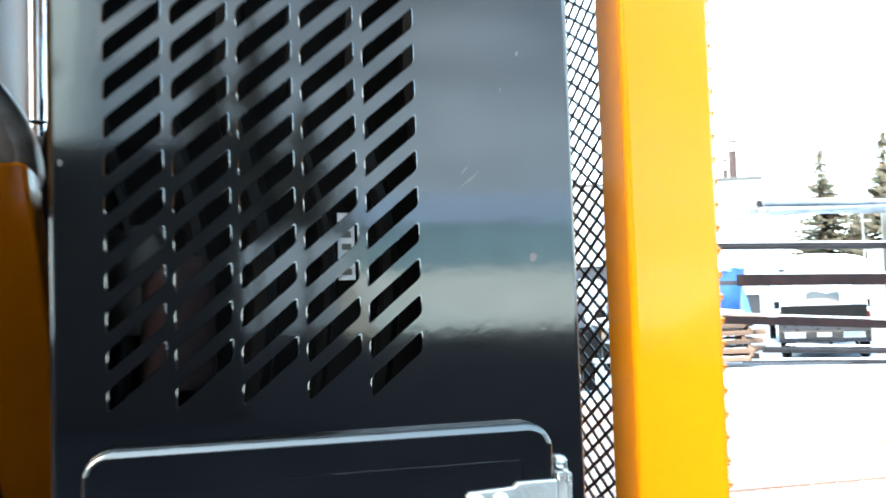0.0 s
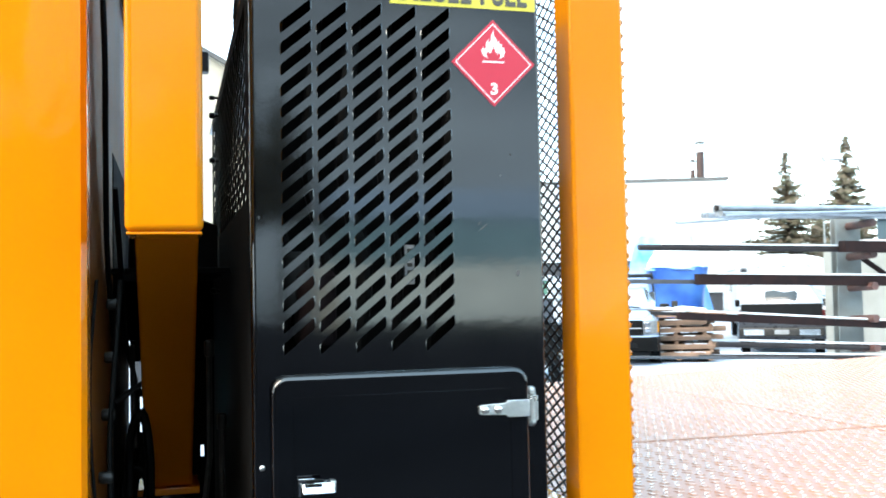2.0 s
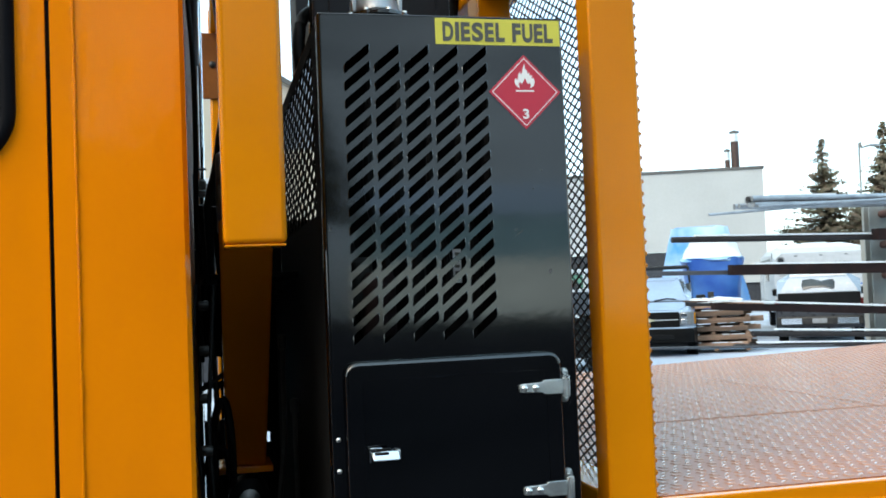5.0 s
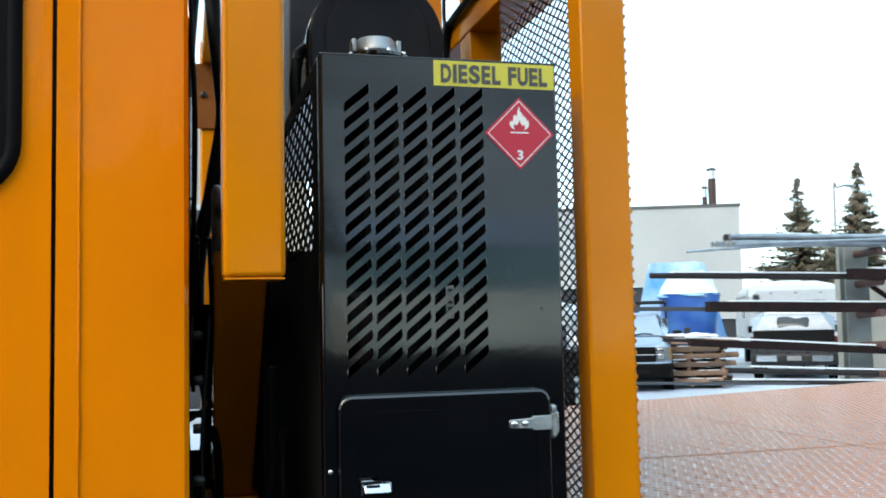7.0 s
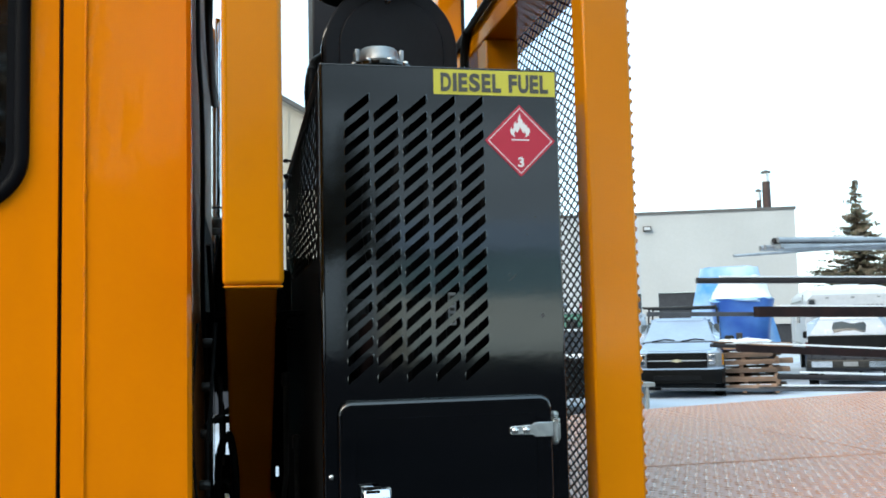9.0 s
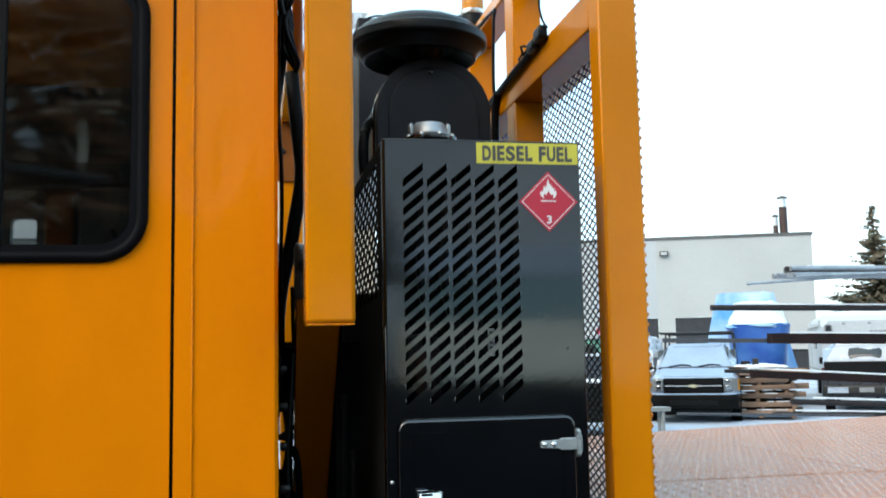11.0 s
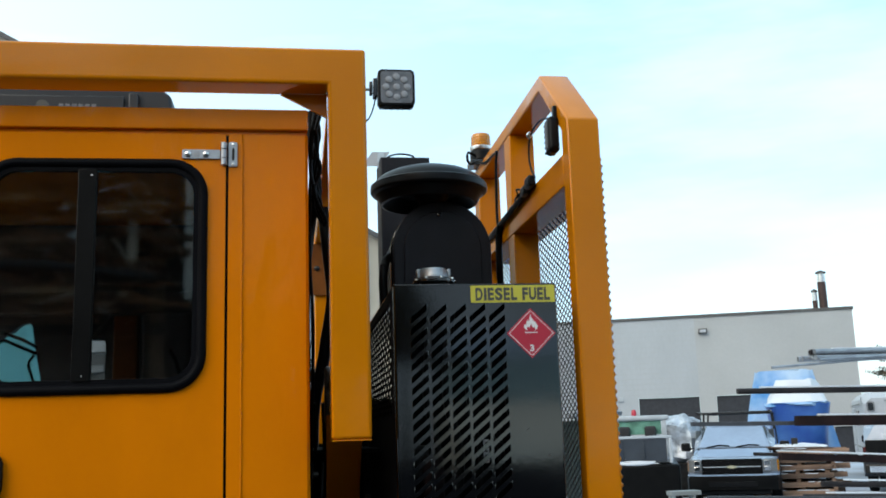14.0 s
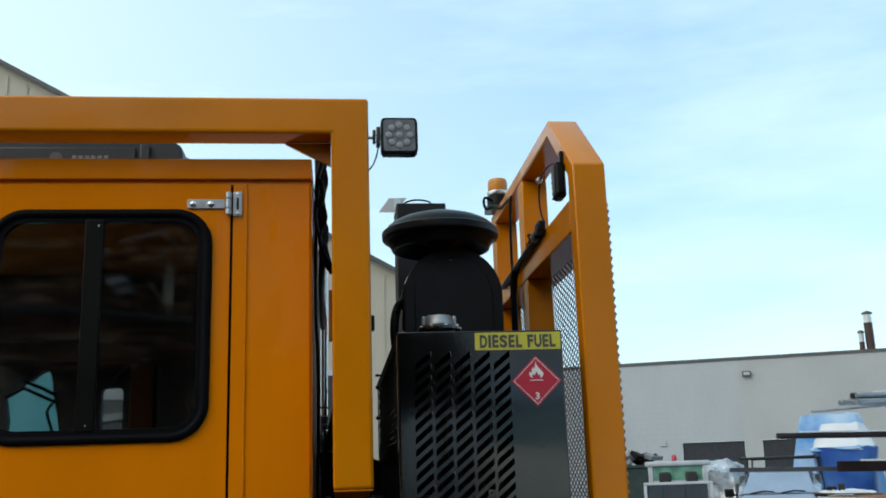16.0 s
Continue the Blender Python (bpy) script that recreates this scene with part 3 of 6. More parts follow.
# decals
band = part("fuel_decal", Shape().box(0.1185, 0.3665, YF - 0.0014, YF - 0.0007, 2.2065, 2.2565), LABEL_YELLOW, tank, "yellow decal with dark capital letters")
def spread(word, x, widths, gap):
    """Narrow bold capitals side by side, each fitted to its own width."""
    for ch, wide in zip(word, widths):
        lettering("letter", ch, x, x + wide, 2.2125, 2.2495, YF - 0.0017, INK, band, bold=0.012 if ch == "I" else 0.042)
        x += wide + gap


spread("DIESEL", 0.1325, (0.0212, 0.0078, 0.0182, 0.0222, 0.0182, 0.0178), 0.0034)
spread("FUEL", 0.2705, (0.0174, 0.0212, 0.0180, 0.0174), 0.0026)
DC, DH = (0.2915, 2.1165), 0.0722


def diamond(h, y0, y1):
    return Shape().prism([(DC[0], DC[1] - h), (DC[0] + h, DC[1]), (DC[0], DC[1] + h), (DC[0] - h, DC[1])], 'y', y0, y1)


placard = part("hazard_placard", diamond(DH, YF - 0.0015, YF - 0.0008), LABEL_RED, tank, "red diamond placard with a white flame and numeral")
s = sheet([(DC[0], DC[1] - DH + 0.006), (DC[0] + DH - 0.006, DC[1]), (DC[0], DC[1] + DH - 0.006), (DC[0] - DH + 0.006, DC[1])],
          [[(DC[0], DC[1] - DH + 0.0084), (DC[0] + DH - 0.0084, DC[1]), (DC[0], DC[1] + DH - 0.0084), (DC[0] - DH + 0.0084, DC[1])]], YF - 0.0019, YF - 0.0016)
part("placard_border", s, LABEL_WHITE, placard)
flame = [(-0.010, 0.0), (-0.018, 0.006), (-0.0205, 0.014), (-0.0175, 0.022), (-0.0165, 0.017), (-0.013, 0.019), (-0.0125, 0.028), (-0.0075, 0.036), (-0.0085, 0.029), (-0.004, 0.032),
         (-0.003, 0.042), (0.001, 0.052), (0.0015, 0.041), (0.006, 0.036), (0.0065, 0.029), (0.010, 0.034), (0.0105, 0.027), (0.0155, 0.027), (0.014, 0.020), (0.0185, 0.022), (0.0205, 0.013), (0.0175, 0.005), (0.010, 0.0),
         (0.0125, 0.007), (0.009, 0.013), (0.0075, 0.008), (0.0035, 0.014), (0.001, 0.022), (-0.0025, 0.015), (-0.006, 0.009), (-0.009, 0.014), (-0.0125, 0.008)]
part("flame", sheet([(DC[0] + a, DC[1] + 0.007 + b * 0.93) for a, b in flame], [], YF - 0.0019, YF - 0.0016), LABEL_WHITE, placard)
part("flame_line", Shape().box(DC[0] - 0.0185, DC[0] + 0.0185, YF - 0.0019, YF - 0.0016, DC[1] + 0.0005, DC[1] + 0.0032), LABEL_WHITE, placard)
lettering("numeral", "3", DC[0] - 0.0058, DC[0] + 0.0062, DC[1] - 0.0525, DC[1] - 0.0330, YF - 0.0017, LABEL_WHITE, placard, bold=0.03)

# filler cap on top
cap = part("fuel_cap", Shape().lathe([(0.043, 0.0), (0.0455, 0.003), (0.0455, 0.010), (0.0435, 0.013), (0.042, 0.025), (0.036, 0.031), (0.0, 0.033)], (0.030, 1.06, TOP + 0.034), seg=40), ALU, tank, "cast aluminium filler cap with two lugs")
part("flange", Shape().lathe([(0.063, 0.0), (0.065, 0.002), (0.065, 0.008), (0.058, 0.011), (0.035, 0.012)], (0.033, 1.06, TOP + 0.020), seg=40), BLACK, cap)
part("neck", Shape().lathe([(0.044, 0.0), (0.044, 0.020)], (0.033, 1.06, TOP), seg=32), BLACK_MATT, cap)
for a in range(0, 360, 45):
    part("bolt_head", Shape().lathe([(0.0048, 0), (0.0048, 0.004), (0.003, 0.005)], (0.033 + 0.0575 * math.cos(radians(a + 12)), 1.06 + 0.0575 * math.sin(radians(a + 12)), TOP + 0.0305), seg=8), STEEL, cap)
for sx in (-1, 1):
    part("lug", Shape().box(0.030 + sx * 0.046 - 0.005, 0.030 + sx * 0.046 + 0.005, 1.045, 1.075, TOP + 0.036, TOP + 0.064, 0.003), ALU, cap)

# ---- air cleaner with its rain cap ----
air = thing("air_cleaner", (0.146, 1.9, TOP), "black engine air cleaner drum under a mushroom rain cap", "air cleaner")
AC = (0.143, 1.60, 2.490)


def arch(r, low, n=40):
    """Outline with a round top and straight sides down to height low."""
    return [(AC[0] - r, low)] + [(AC[0] - r * math.cos(math.pi * k / n), AC[2] + r * math.sin(math.pi * k / n)) for k in range(n + 1)] + [(AC[0] + r, low)]


part("drum", Shape().prism(arch(0.174, TOP + 0.001), 'y', AC[1] + 0.016, AC[1] + 0.64, 0.004), DRUM, air)
cover = part("end_cover", Shape().prism(arch(0.178, TOP + 0.002), 'y', AC[1] - 0.008, AC[1] + 0.0155, 0.006, 3), DRUM, air)
part("cover_boss", Shape().prism(arch(0.140, TOP + 0.012), 'y', AC[1] - 0.014, AC[1] - 0.0082, 0.004, 2), DRUM, cover)
part("cover_screw", Shape().lathe([(0.008, 0), (0.008, -0.004), (0.004, -0.007), (0, -0.0075)], (AC[0] - 0.01, AC[1] - 0.0142, AC[2] + 0.125), 'y', 12), BLACK, cover)
part("clamp_band", Shape().prism(arch(0.181, TOP + 0.003), 'y', AC[1] + 0.06, AC[1] + 0.082, 0.002), BLACK, air)
part("intake_pipe", Shape().lathe([(0.050, -0.02), (0.050, 0.05), (0.065, 0.075)], (0.12, 1.66, 2.625), seg=28), BLACK_MATT, air)
part("rain_cap", Shape().lathe([(0.05, -0.012), (0.11, -0.020), (0.158, -0.052), (0.170, -0.060), (0.178, -0.058), (0.186, -0.040), (0.198, -0.026), (0.210, -0.020), (0.2145, -0.014), (0.2155, 0.000), (0.2140, 0.010), (0.2090, 0.0135), (0.2065, 0.0115), (0.2040, 0.0150), (0.196, 0.028), (0.180, 0.042), (0.150, 0.057), (0.100, 0.073), (0.04, 0.081), (0.0, 0.082)], (0.109, 1.66, 2.728), seg=72), BLACK_MATT, air, "ribbed black plastic rain cap", sharp=22)
part("mount", Shape().box(0.02, 0.27, 1.75, 2.15, TOP, 2.34, 0.004), BLACK, air)
part("elbow_hose", Shape().tube([(-0.02, 1.72, 2.50), (-0.055, 1.68, 2.46), (-0.068, 1.66, 2.38), (-0.06, 1.66, TOP + 0.004)], 0.016, 12), RUBBER, air)

# ---- exhaust housing ----
exh = thing("exhaust_housing", (0.105, 2.45, TOP), "tall black sheet steel exhaust housing with a rain flap", "exhaust")
part("housing", Shape().box(-0.005, 0.216, 2.37, 2.58, TOP + 0.001, 3.058, 0.006), DRUM, exh)
part("flap", Shape().prism([(-0.081, 3.037), (-0.034, 3.103), (0.047, 3.104), (-0.005, 3.037)], 'y', 2.448, 2.452), RV_WHITE, exh, "bright bent metal flap")
part("flap_bracket", Shape().box(-0.012, 0.02, 2.445, 2.447, 3.03, 3.10), STEEL, exh)
part("wire_loop", Shape().tube([(0.02, 2.46, 3.06), (0.04, 2.45, 3.082), (0.09, 2.44, 3.092), (0.15, 2.45, 3.085), (0.165, 2.46, 3.058)], 0.004, 6), RUBBER, exh)

# ---- mesh side guard ----
guard = thing("side_guard", (0.5, 1.7, 1.2), "orange tube guard frame with expanded metal infill", "guard")
GX0, GX1 = 0.447, 0.549
PD = 0.975 + 0.068                      # back of the front post
ang = math.atan2(3.033 - 2.782, 1.275 - 0.975)
W = 0.052
off = W * math.tan((math.pi / 2 - ang) / 2)
iy, iz = 0.975 + W, 2.782 - W * math.tan((math.pi / 2 - ang) / 2)
oy, oz = 1.275 + W * math.tan(ang / 2), 3.033 - W
part("bent_tube", Shape().prism([(0.975, 0.99), (0.975, 2.782), (1.275, 3.033), (2.54, 3.033), (2.54, 3.033 - W), (oy, oz), (PD, 2.782 - 0.02), (PD, 0.99)], 'x', GX0, GX1, 0.006, 3), ORANGE, guard, "orange square tube bent over the guard")
part("mid_rail", Shape().box(GX0 + 0.001, GX1 - 0.001, PD + 0.001, 2.438, 2.585, 2.686, 0.005), ORANGE, guard)
part("mid_post", Shape().box(GX0 + 0.002, GX1 - 0.002, 1.78, 1.88, 2.687, 3.033 - W - 0.001, 0.005), ORANGE, guard)
part("mid_post", Shape().box(GX0 + 0.002, GX1 - 0.002, 1.78, 1.88, 0.99, 2.584, 0.005), ORANGE, guard)
part("rear_post", Shape().box(GX0 + 0.001, GX1 - 0.001, 2.44, 2.54, 0.99, 3.033 - W - 0.001, 0.005), ORANGE, guard)
part("bottom_rail", Shape().box(GX0 + 0.001, GX1 - 0.001, PD + 0.001, 2.438, 1.20, 1.322, 0.005), ORANGE, guard)
# one sheet in two colours: black where backlit, orange at the lit edge
s = lattice(Shape(), 1.045, 2.535, 1.2595, 2.655, 0.048, 0.0245, lambda u, v, d: (GX1 + 0.004 + d, u, v), w=0.0046, t=0.002)
part("guard_mesh", s, BLACK_MATT, guard, "expanded metal mesh, coloured dark as backlit")
s = lattice(Shape(), 0.985, 1.045, 1.2350, 2.655, 0.048, 0.0245, lambda u, v, d: (GX1 + 0.004 + d, u, v), w=0.0055, t=0.0035)
part("mesh_edge", s, ORANGE, guard, "front edge of the mesh, coloured orange as lit")

part("outer_flange", Shape().box(GX1 + 0.012, GX1 + 0.060, 1.36, 2.535, 2.597, 2.605, 0.002), ORANGE, guard, "flat orange flange outside the rail")

# beacon, small lamp and cable on the guard
bea = thing("warning_beacon", (0.469, 2.45, 3.033), "amber warning beacon with a black base and coiled cable", "beacon")
BX = 0.469
part("bracket", Shape().box(0.41, 0.53, 2.40, 2.50, 3.034, 3.06, 0.003), BLACK, bea)
part("base", Shape().lathe([(0.045, 0), (0.052, 0.004), (0.052, 0.044), (0.045, 0.05)], (BX, 2.45, 3.061), seg=24), BLACK_MATT, bea)
part("collar", Shape().lathe([(0.048, 0), (0.05, 0.004), (0.05, 0.018), (0.046, 0.02)], (BX, 2.45, 3.112), seg=24), STEEL, bea)
lens = part("lens", Shape().lathe([(0.043, 0), (0.0445, 0.02), (0.044, 0.048), (0.040, 0.056), (0.0, 0.059)], (BX, 2.45, 3.133), seg=28), AMBER, bea, "ribbed amber lens")
for k in range(4):
    part("lens_rib", Shape().lathe([(0.0440, 0), (0.0455, 0.003), (0.0440, 0.006)], (BX, 2.45, 3.138 + k * 0.010), seg=28), AMBER, lens)
part("cable", Shape().tube([(0.43, 2.41, 3.08), (0.40, 2.40, 3.09), (0.393, 2.395, 3.06), (0.405, 2.395, 3.035), (0.432, 2.36, 3.036), (0.444, 2.25, 3.0), (0.443, 2.1, 2.985), (0.441, 1.98, 2.97)], 0.006, 8), RUBBER, bea)
wl = thing("flood_lamp", (0.45, 1.12, 2.78), "small black flood lamp hung inside the guard brace", "lamp")
part("housing", Shape().prism(rounded(2.700, 2.815, 1.056, 1.118, 0.012, 4), 'x', 0.412, 0.4465, 0.010, 3).move(Matrix(((1, 0, 0, 0), (0, 0, 1, 0), (0, 1, 0, 0), (0, 0, 0, 1)))), BLACK_MATT, wl)
part("lens", Shape().box(0.4100, 0.4118, 1.070, 1.104, 2.716, 2.800), DARK_GLASS, wl)
for k in range(6):
    part("cooling_fin", Shape().box(0.414, 0.445, 1.112, 1.128, 2.708 + k * 0.018, 2.714 + k * 0.018), BLACK_MATT, wl)
part("hanger", Shape().box(0.434, 0.446, 1.075, 1.095, 2.813, 2.856, 0.002), BLACK_MATT, wl)
part("cable", Shape().tube([(0.436, 1.11, 2.825), (0.437, 1.24, 2.862), (0.44, 1.36, 2.868), (0.441, 1.43, 2.845), (0.441, 1.445, 2.79), (0.441, 1.42, 2.74), (0.441, 1.375, 2.70)], 0.0035, 8), RUBBER, wl)
part("plug", Shape().lathe([(0.008, 0), (0.011, 0.004), (0.011, 0.018), (0.005, 0.022)], (0.438, 1.40, 2.863), 'y', 14), STEEL, wl)
har = thing("wiring_harness", (0.44, 1.7, 2.4), "black cable harness tied along the guard rail", "cable")
part("loom", Shape().tube([(0.437, 1.40, 2.694), (0.436, 1.56, 2.672), (0.435, 1.7, 2.668), (0.435, 1.85, 2.660), (0.437, 2.0, 2.655), (0.44, 2.26, 2.648)], 0.011, 10), RUBBER, har)
part("drop", Shape().tube([(0.436, 1.95, 2.66), (0.434, 1.985, 2.60), (0.434, 1.99, 2.44), (0.43, 1.99, 2.2), (0.43, 2.0, 1.7)], 0.014, 10), RUBBER, har)
part("branch", Shape().tube([(0.441, 1.975, 2.968), (0.437, 1.985, 2.93), (0.436, 2.0, 2.80), (0.436, 2.005, 2.69), (0.436, 1.99, 2.65)], 0.006, 8), RUBBER, har)
part("connector", Shape().box(0.418, 0.446, 1.38, 1.45, 2.672, 2.712, 0.008), BLACK_MATT, har)
part("connector", Shape().box(0.420, 0.446, 1.46, 1.53, 2.664, 2.698, 0.008), BLACK_MATT, har)
part("coil", Shape().tube([(0.432 + 0.006 * math.sin(t * 3), 1.60 + 0.035 * math.cos(t), 2.690 + 0.022 * math.sin(t)) for t in [k * 0.5 for k in range(16)]], 0.004, 7), RUBBER, har)

# ---- operator cab ----
CY = 0.93
cab = thing("operator_cab", (-1.2, 1.6, 1.0), "orange steel operator cab with a rubber-framed sliding window", "cab")
win = rounded(-1.232, -0.625, 1.976, 2.622, 0.100, 8)
part("door_panel", sheet([(-1.95, 1.0), (-0.5735, 1.0), (-0.5735, 2.7005), (-1.95, 2.7005)], [win], CY, CY + 0.03), CAB_ORANGE, cab, "orange cab door")
part("pillar_panel", Shape().prism([(-0.5655, CY), (-0.529, CY), (-0.525, CY + 0.0035), (-0.350, CY + 0.0035), (-0.342, CY + 0.0115), (-0.342, CY + 0.06), (-0.5655, CY + 0.06)], 'z', 1.0, 2.7005), CAB_ORANGE, cab)
rough = random.Random(7)
part("weld_bead", Shape().tube([(-0.5275 + rough.uniform(-0.0006, 0.0006), CY + 0.001, 1.02 + 0.012 * k) for k in range(139)], 0.0022, 6, radii=[0.0022 + rough.uniform(-0.0008, 0.0009) for k in range(139)]), CAB_ORANGE, cab)
part("door_seal", Shape().box(-0.5735, -0.5655, CY + 0.012, CY + 0.025, 1.0, 2.7), RUBBER, cab)
part("drip_rail", Shape().box(-1.95, -0.345, CY + 0.010, CY + 0.04, 2.7015, 2.713), CAB_ORANGE, cab)
part("roof_skirt", Shape().box(-1.95, -0.342, CY - 0.006, CY + 0.03, 2.714, 2.776, 0.004), CAB_ORANGE, cab)
part("roof", Shape().box(-1.95, -0.342, CY + 0.031, 2.35, 2.735, 2.772, 0.004), CAB_ORANGE, cab)
part("rear_wall", Shape().box(-0.362, -0.3425, CY + 0.061, 2.35, 1.0, 2.734), SHADE_BROWN, cab)
arch_hole = [(-1.60, 2.02), (-1.588, 2.13), (-1.605, 2.232), (-1.56, 2.264), (-1.50, 2.300), (-1.47, 2.326), (-1.445, 2.333), (-1.428, 2.318), (-1.414, 2.22), (-1.396, 2.14), (-1.375, 2.02)]
part("far_wall", sheet([(-1.95, 1.0), (-0.363, 1.0), (-0.363, 2.734), (-1.95, 2.734)], [arch_hole, rounded(-1.228, -1.142, 2.05, 2.258, 0.020, 4)], 2.31, 2.35), LINING, cab, "dim grey lining with small rear openings")
part("grab_bar", Shape().tube([(-1.60, 2.30, 2.225), (-1.53, 2.30, 2.262), (-1.405, 2.30, 2.205)], 0.007, 8), PITCH, cab)
part("grab_bar", Shape().tube([(-1.53, 2.30, 2.290), (-1.46, 2.30, 2.262), (-1.405, 2.30, 2.232)], 0.007, 8), PITCH, cab)
part("latch_rod", Shape().tube([(-1.415, 2.30, 2.20), (-1.435, 2.30, 2.165), (-1.415, 2.30, 2.10), (-1.395, 2.30, 2.05)], 0.006, 8), PITCH, cab)
# added black sheet, stands in for shade and hides a grazing reflection
part("dark_sheet", Shape().box(-0.3422, -0.3405, 1.60, 2.36, 1.0, 2.05), PITCH, cab, "dark sheet added to keep the outside wall from shining")
part("front_wall", Shape().box(-1.95, -1.92, CY + 0.031, 2.31, 1.0, 1.95).box(-1.95, -1.92, CY + 0.031, 2.31, 2.6, 2.734), SEAT, cab)
part("cab_floor", Shape().box(-1.95, -0.363, CY + 0.031, 2.31, 0.98, 1.02), SEAT, cab)
def seal_loop(x0, x1, z0, z1, r, y, thick):
    """A round rubber bead along a rectangle with soft corners."""
    corners = rounded(x0, x1, z0, z1, r, 10)
    pts = []
    for (ax, az), (bx, bz) in zip(corners, corners[1:] + corners[:1]):
        n = max(1, round(math.hypot(bx - ax, bz - az) / 0.016))
        pts += [(ax + (bx - ax) * k / n, y, az + (bz - az) * k / n) for k in range(n)]
    return Shape().tube(pts + pts[:1], thick, 12, closed=False)


rub = part("window_rubber", sheet(rounded(-1.230, -0.627, 1.978, 2.620, 0.098, 10), [rounded(-1.196, -0.660, 2.012, 2.588, 0.068, 10)], CY - 0.006, CY + 0.012), SEAL, cab, "thick black rubber window seal")
part("outer_bead", seal_loop(-1.222, -0.635, 1.986, 2.612, 0.090, CY - 0.002, 0.0135), SEAL, rub)
part("slider_bar", Shape().box(-0.972, -0.922, CY - 0.009, CY + 0.010, 2.006, 2.594, 0.003), RUBBER, rub)
for x0, x1, y in ((-1.195, -0.958, CY + 0.004), (-0.932, -0.661, CY + 0.0005)):
    p = part("window_pane", Shape().box(x0, x1, y, y + 0.004, 2.013, 2.587), PANE, rub)
    p.visible_shadow = False
for x in (-0.945, -0.935):
    part("rivet", Shape().lathe([(0.003, 0), (0.002, -0.002), (0, -0.0024)], (x, CY - 0.0072, 2.022 if x < -0.94 else 2.576), 'y', 8), STEEL, rub)
hin = part("hinge", Shape().prism(rounded(-0.694, -0.588, 2.6265, 2.6535, 0.004, 2), 'y', CY - 0.006, CY - 0.0008, 0.001), PIPE_GREY, cab, "galvanised strap hinge over the door gap")
part("strap_slot", Shape().prism(rounded(-0.662, -0.645, 2.631, 2.649, 0.004, 2), 'y', CY - 0.0068, CY - 0.0061), ALU, hin)
part("hinge_leaf", Shape().prism(rounded(-0.566, -0.541, 2.604, 2.676, 0.003, 2), 'y', CY - 0.006, CY - 0.0008, 0.001), PIPE_GREY, hin)
part("leaf_slot", Shape().prism(rounded(-0.556, -0.549, 2.622, 2.658, 0.003, 2), 'y', CY - 0.0068, CY - 0.0061), DARK_METAL, hin)
for z0, z1 in ((2.607, 2.6255), (2.627, 2.653), (2.6545, 2.673)):
    part("hinge_knuckle", Shape().lathe([(0.0075, z0), (0.0092, z0 + 0.001), (0.0092, z1 - 0.001), (0.0075, z1)], (-0.578, CY - 0.010, 0.0), seg=16), PIPE_GREY, hin)
for x, z in ((-0.678, 2.640), (-0.628, 2.640), (-0.5525, 2.611), (-0.5525, 2.669)):
    part("bolt_head", Shape().lathe([(0.009, 0), (0.009, -0.003), (0.005, -0.006), (0, -0.0065)] if x < -0.6 else [(0.005, 0), (0.004, -0.002), (0, -0.003)], (x, CY - 0.0062, z), 'y', 14), STEEL, hin)
part("door_handle", Shape().prism(rounded(-1.30, -1.130, 1.70, 1.835, 0.04, 6), 'y', CY - 0.022, CY - 0.0008, 0.009, 3), BLACK_MATT, cab, "recessed black plastic door handle")
seat = part("seat_backrest", Shape().box(-1.02, -0.72, 1.75, 1.87, 1.5, 1.88, 0.05, 3), SEAT, cab, "dark high-backed seat")
part("cushion", Shape().box(-1.10, -0.68, 1.30, 1.78, 1.35, 1.5, 0.04, 3), SEAT, seat)
part("pedestal", Shape().box(-1.0, -0.8, 1.42, 1.68, 1.021, 1.35, 0.01), SEAT, seat)
con = thing("cab_console", (-0.6, 1.8, 1.02), "dim control console with posts along the far cab wall", "console")
part("stand", Shape().box(-0.66, -0.50, 1.75, 2.05, 1.021, 2.02, 0.015), SEAT, con)
part("mirror_arm", Shape().tube([(-0.80, 2.18, 2.0), (-0.85, 2.16, 2.16), (-0.87, 2.16, 2.2)], 0.008, 8), BLACK_MATT, con)
part("stand_foot", Shape().tube([(-0.80, 2.18, 1.021), (-0.80, 2.18, 2.0)], 0.012, 8), BLACK_MATT, con)
part("inside_post", Shape().box(-1.098, -1.005, 2.22, 2.28, 1.021, 2.345, 0.006), SHADE_BROWN, con, "inside post in orange browned as by shade")
part("head_rail", Shape().box(-1.62, -0.40, 2.20, 2.30, 2.352, 2.44, 0.01), SEAT, con)
part("sight_bar", Shape().tube([(-1.10, 2.24, 2.345), (-1.16, 2.24, 2.27)], 0.016, 8), SEAT, con)
part("cabinet", Shape().box(-0.985, -0.80, 2.2, 2.3, 1.021, 2.35, 0.01), LINING, con)

mir = thing("door_mirror", (-1.37, 3.05, GZ), "white backed door mirror on a black arm beyond the cab", "mirror")
part("housing", Shape().prism(rounded(-1.49, -1.275, 2.270, 2.39, 0.02, 4), 'y', 3.06, 3.10, 0.008), BRIGHT_SNOW, mir)
part("lower_glass", Shape().prism(rounded(-1.49, -1.275, 2.115, 2.268, 0.01, 3), 'y', 3.065, 3.095), GREY_PANEL, mir)
part("trim_strip", Shape().prism([(-1.48, 2.150), (-1.29, 2.185), (-1.29, 2.215), (-1.48, 2.192)], 'y', 3.055, 3.063), RV_WHITE, mir)
part("arm", Shape().tube([(-1.375, 3.08, 1.0), (-1.375, 3.09, 1.6), (-1.37, 3.10, 2.2)], 0.012, 8), BLACK_MATT, mir)
part("foot", Shape().box(-1.42, -1.33, 3.02, 3.12, GZ, 1.0, 0.01), DARK_METAL, mir)

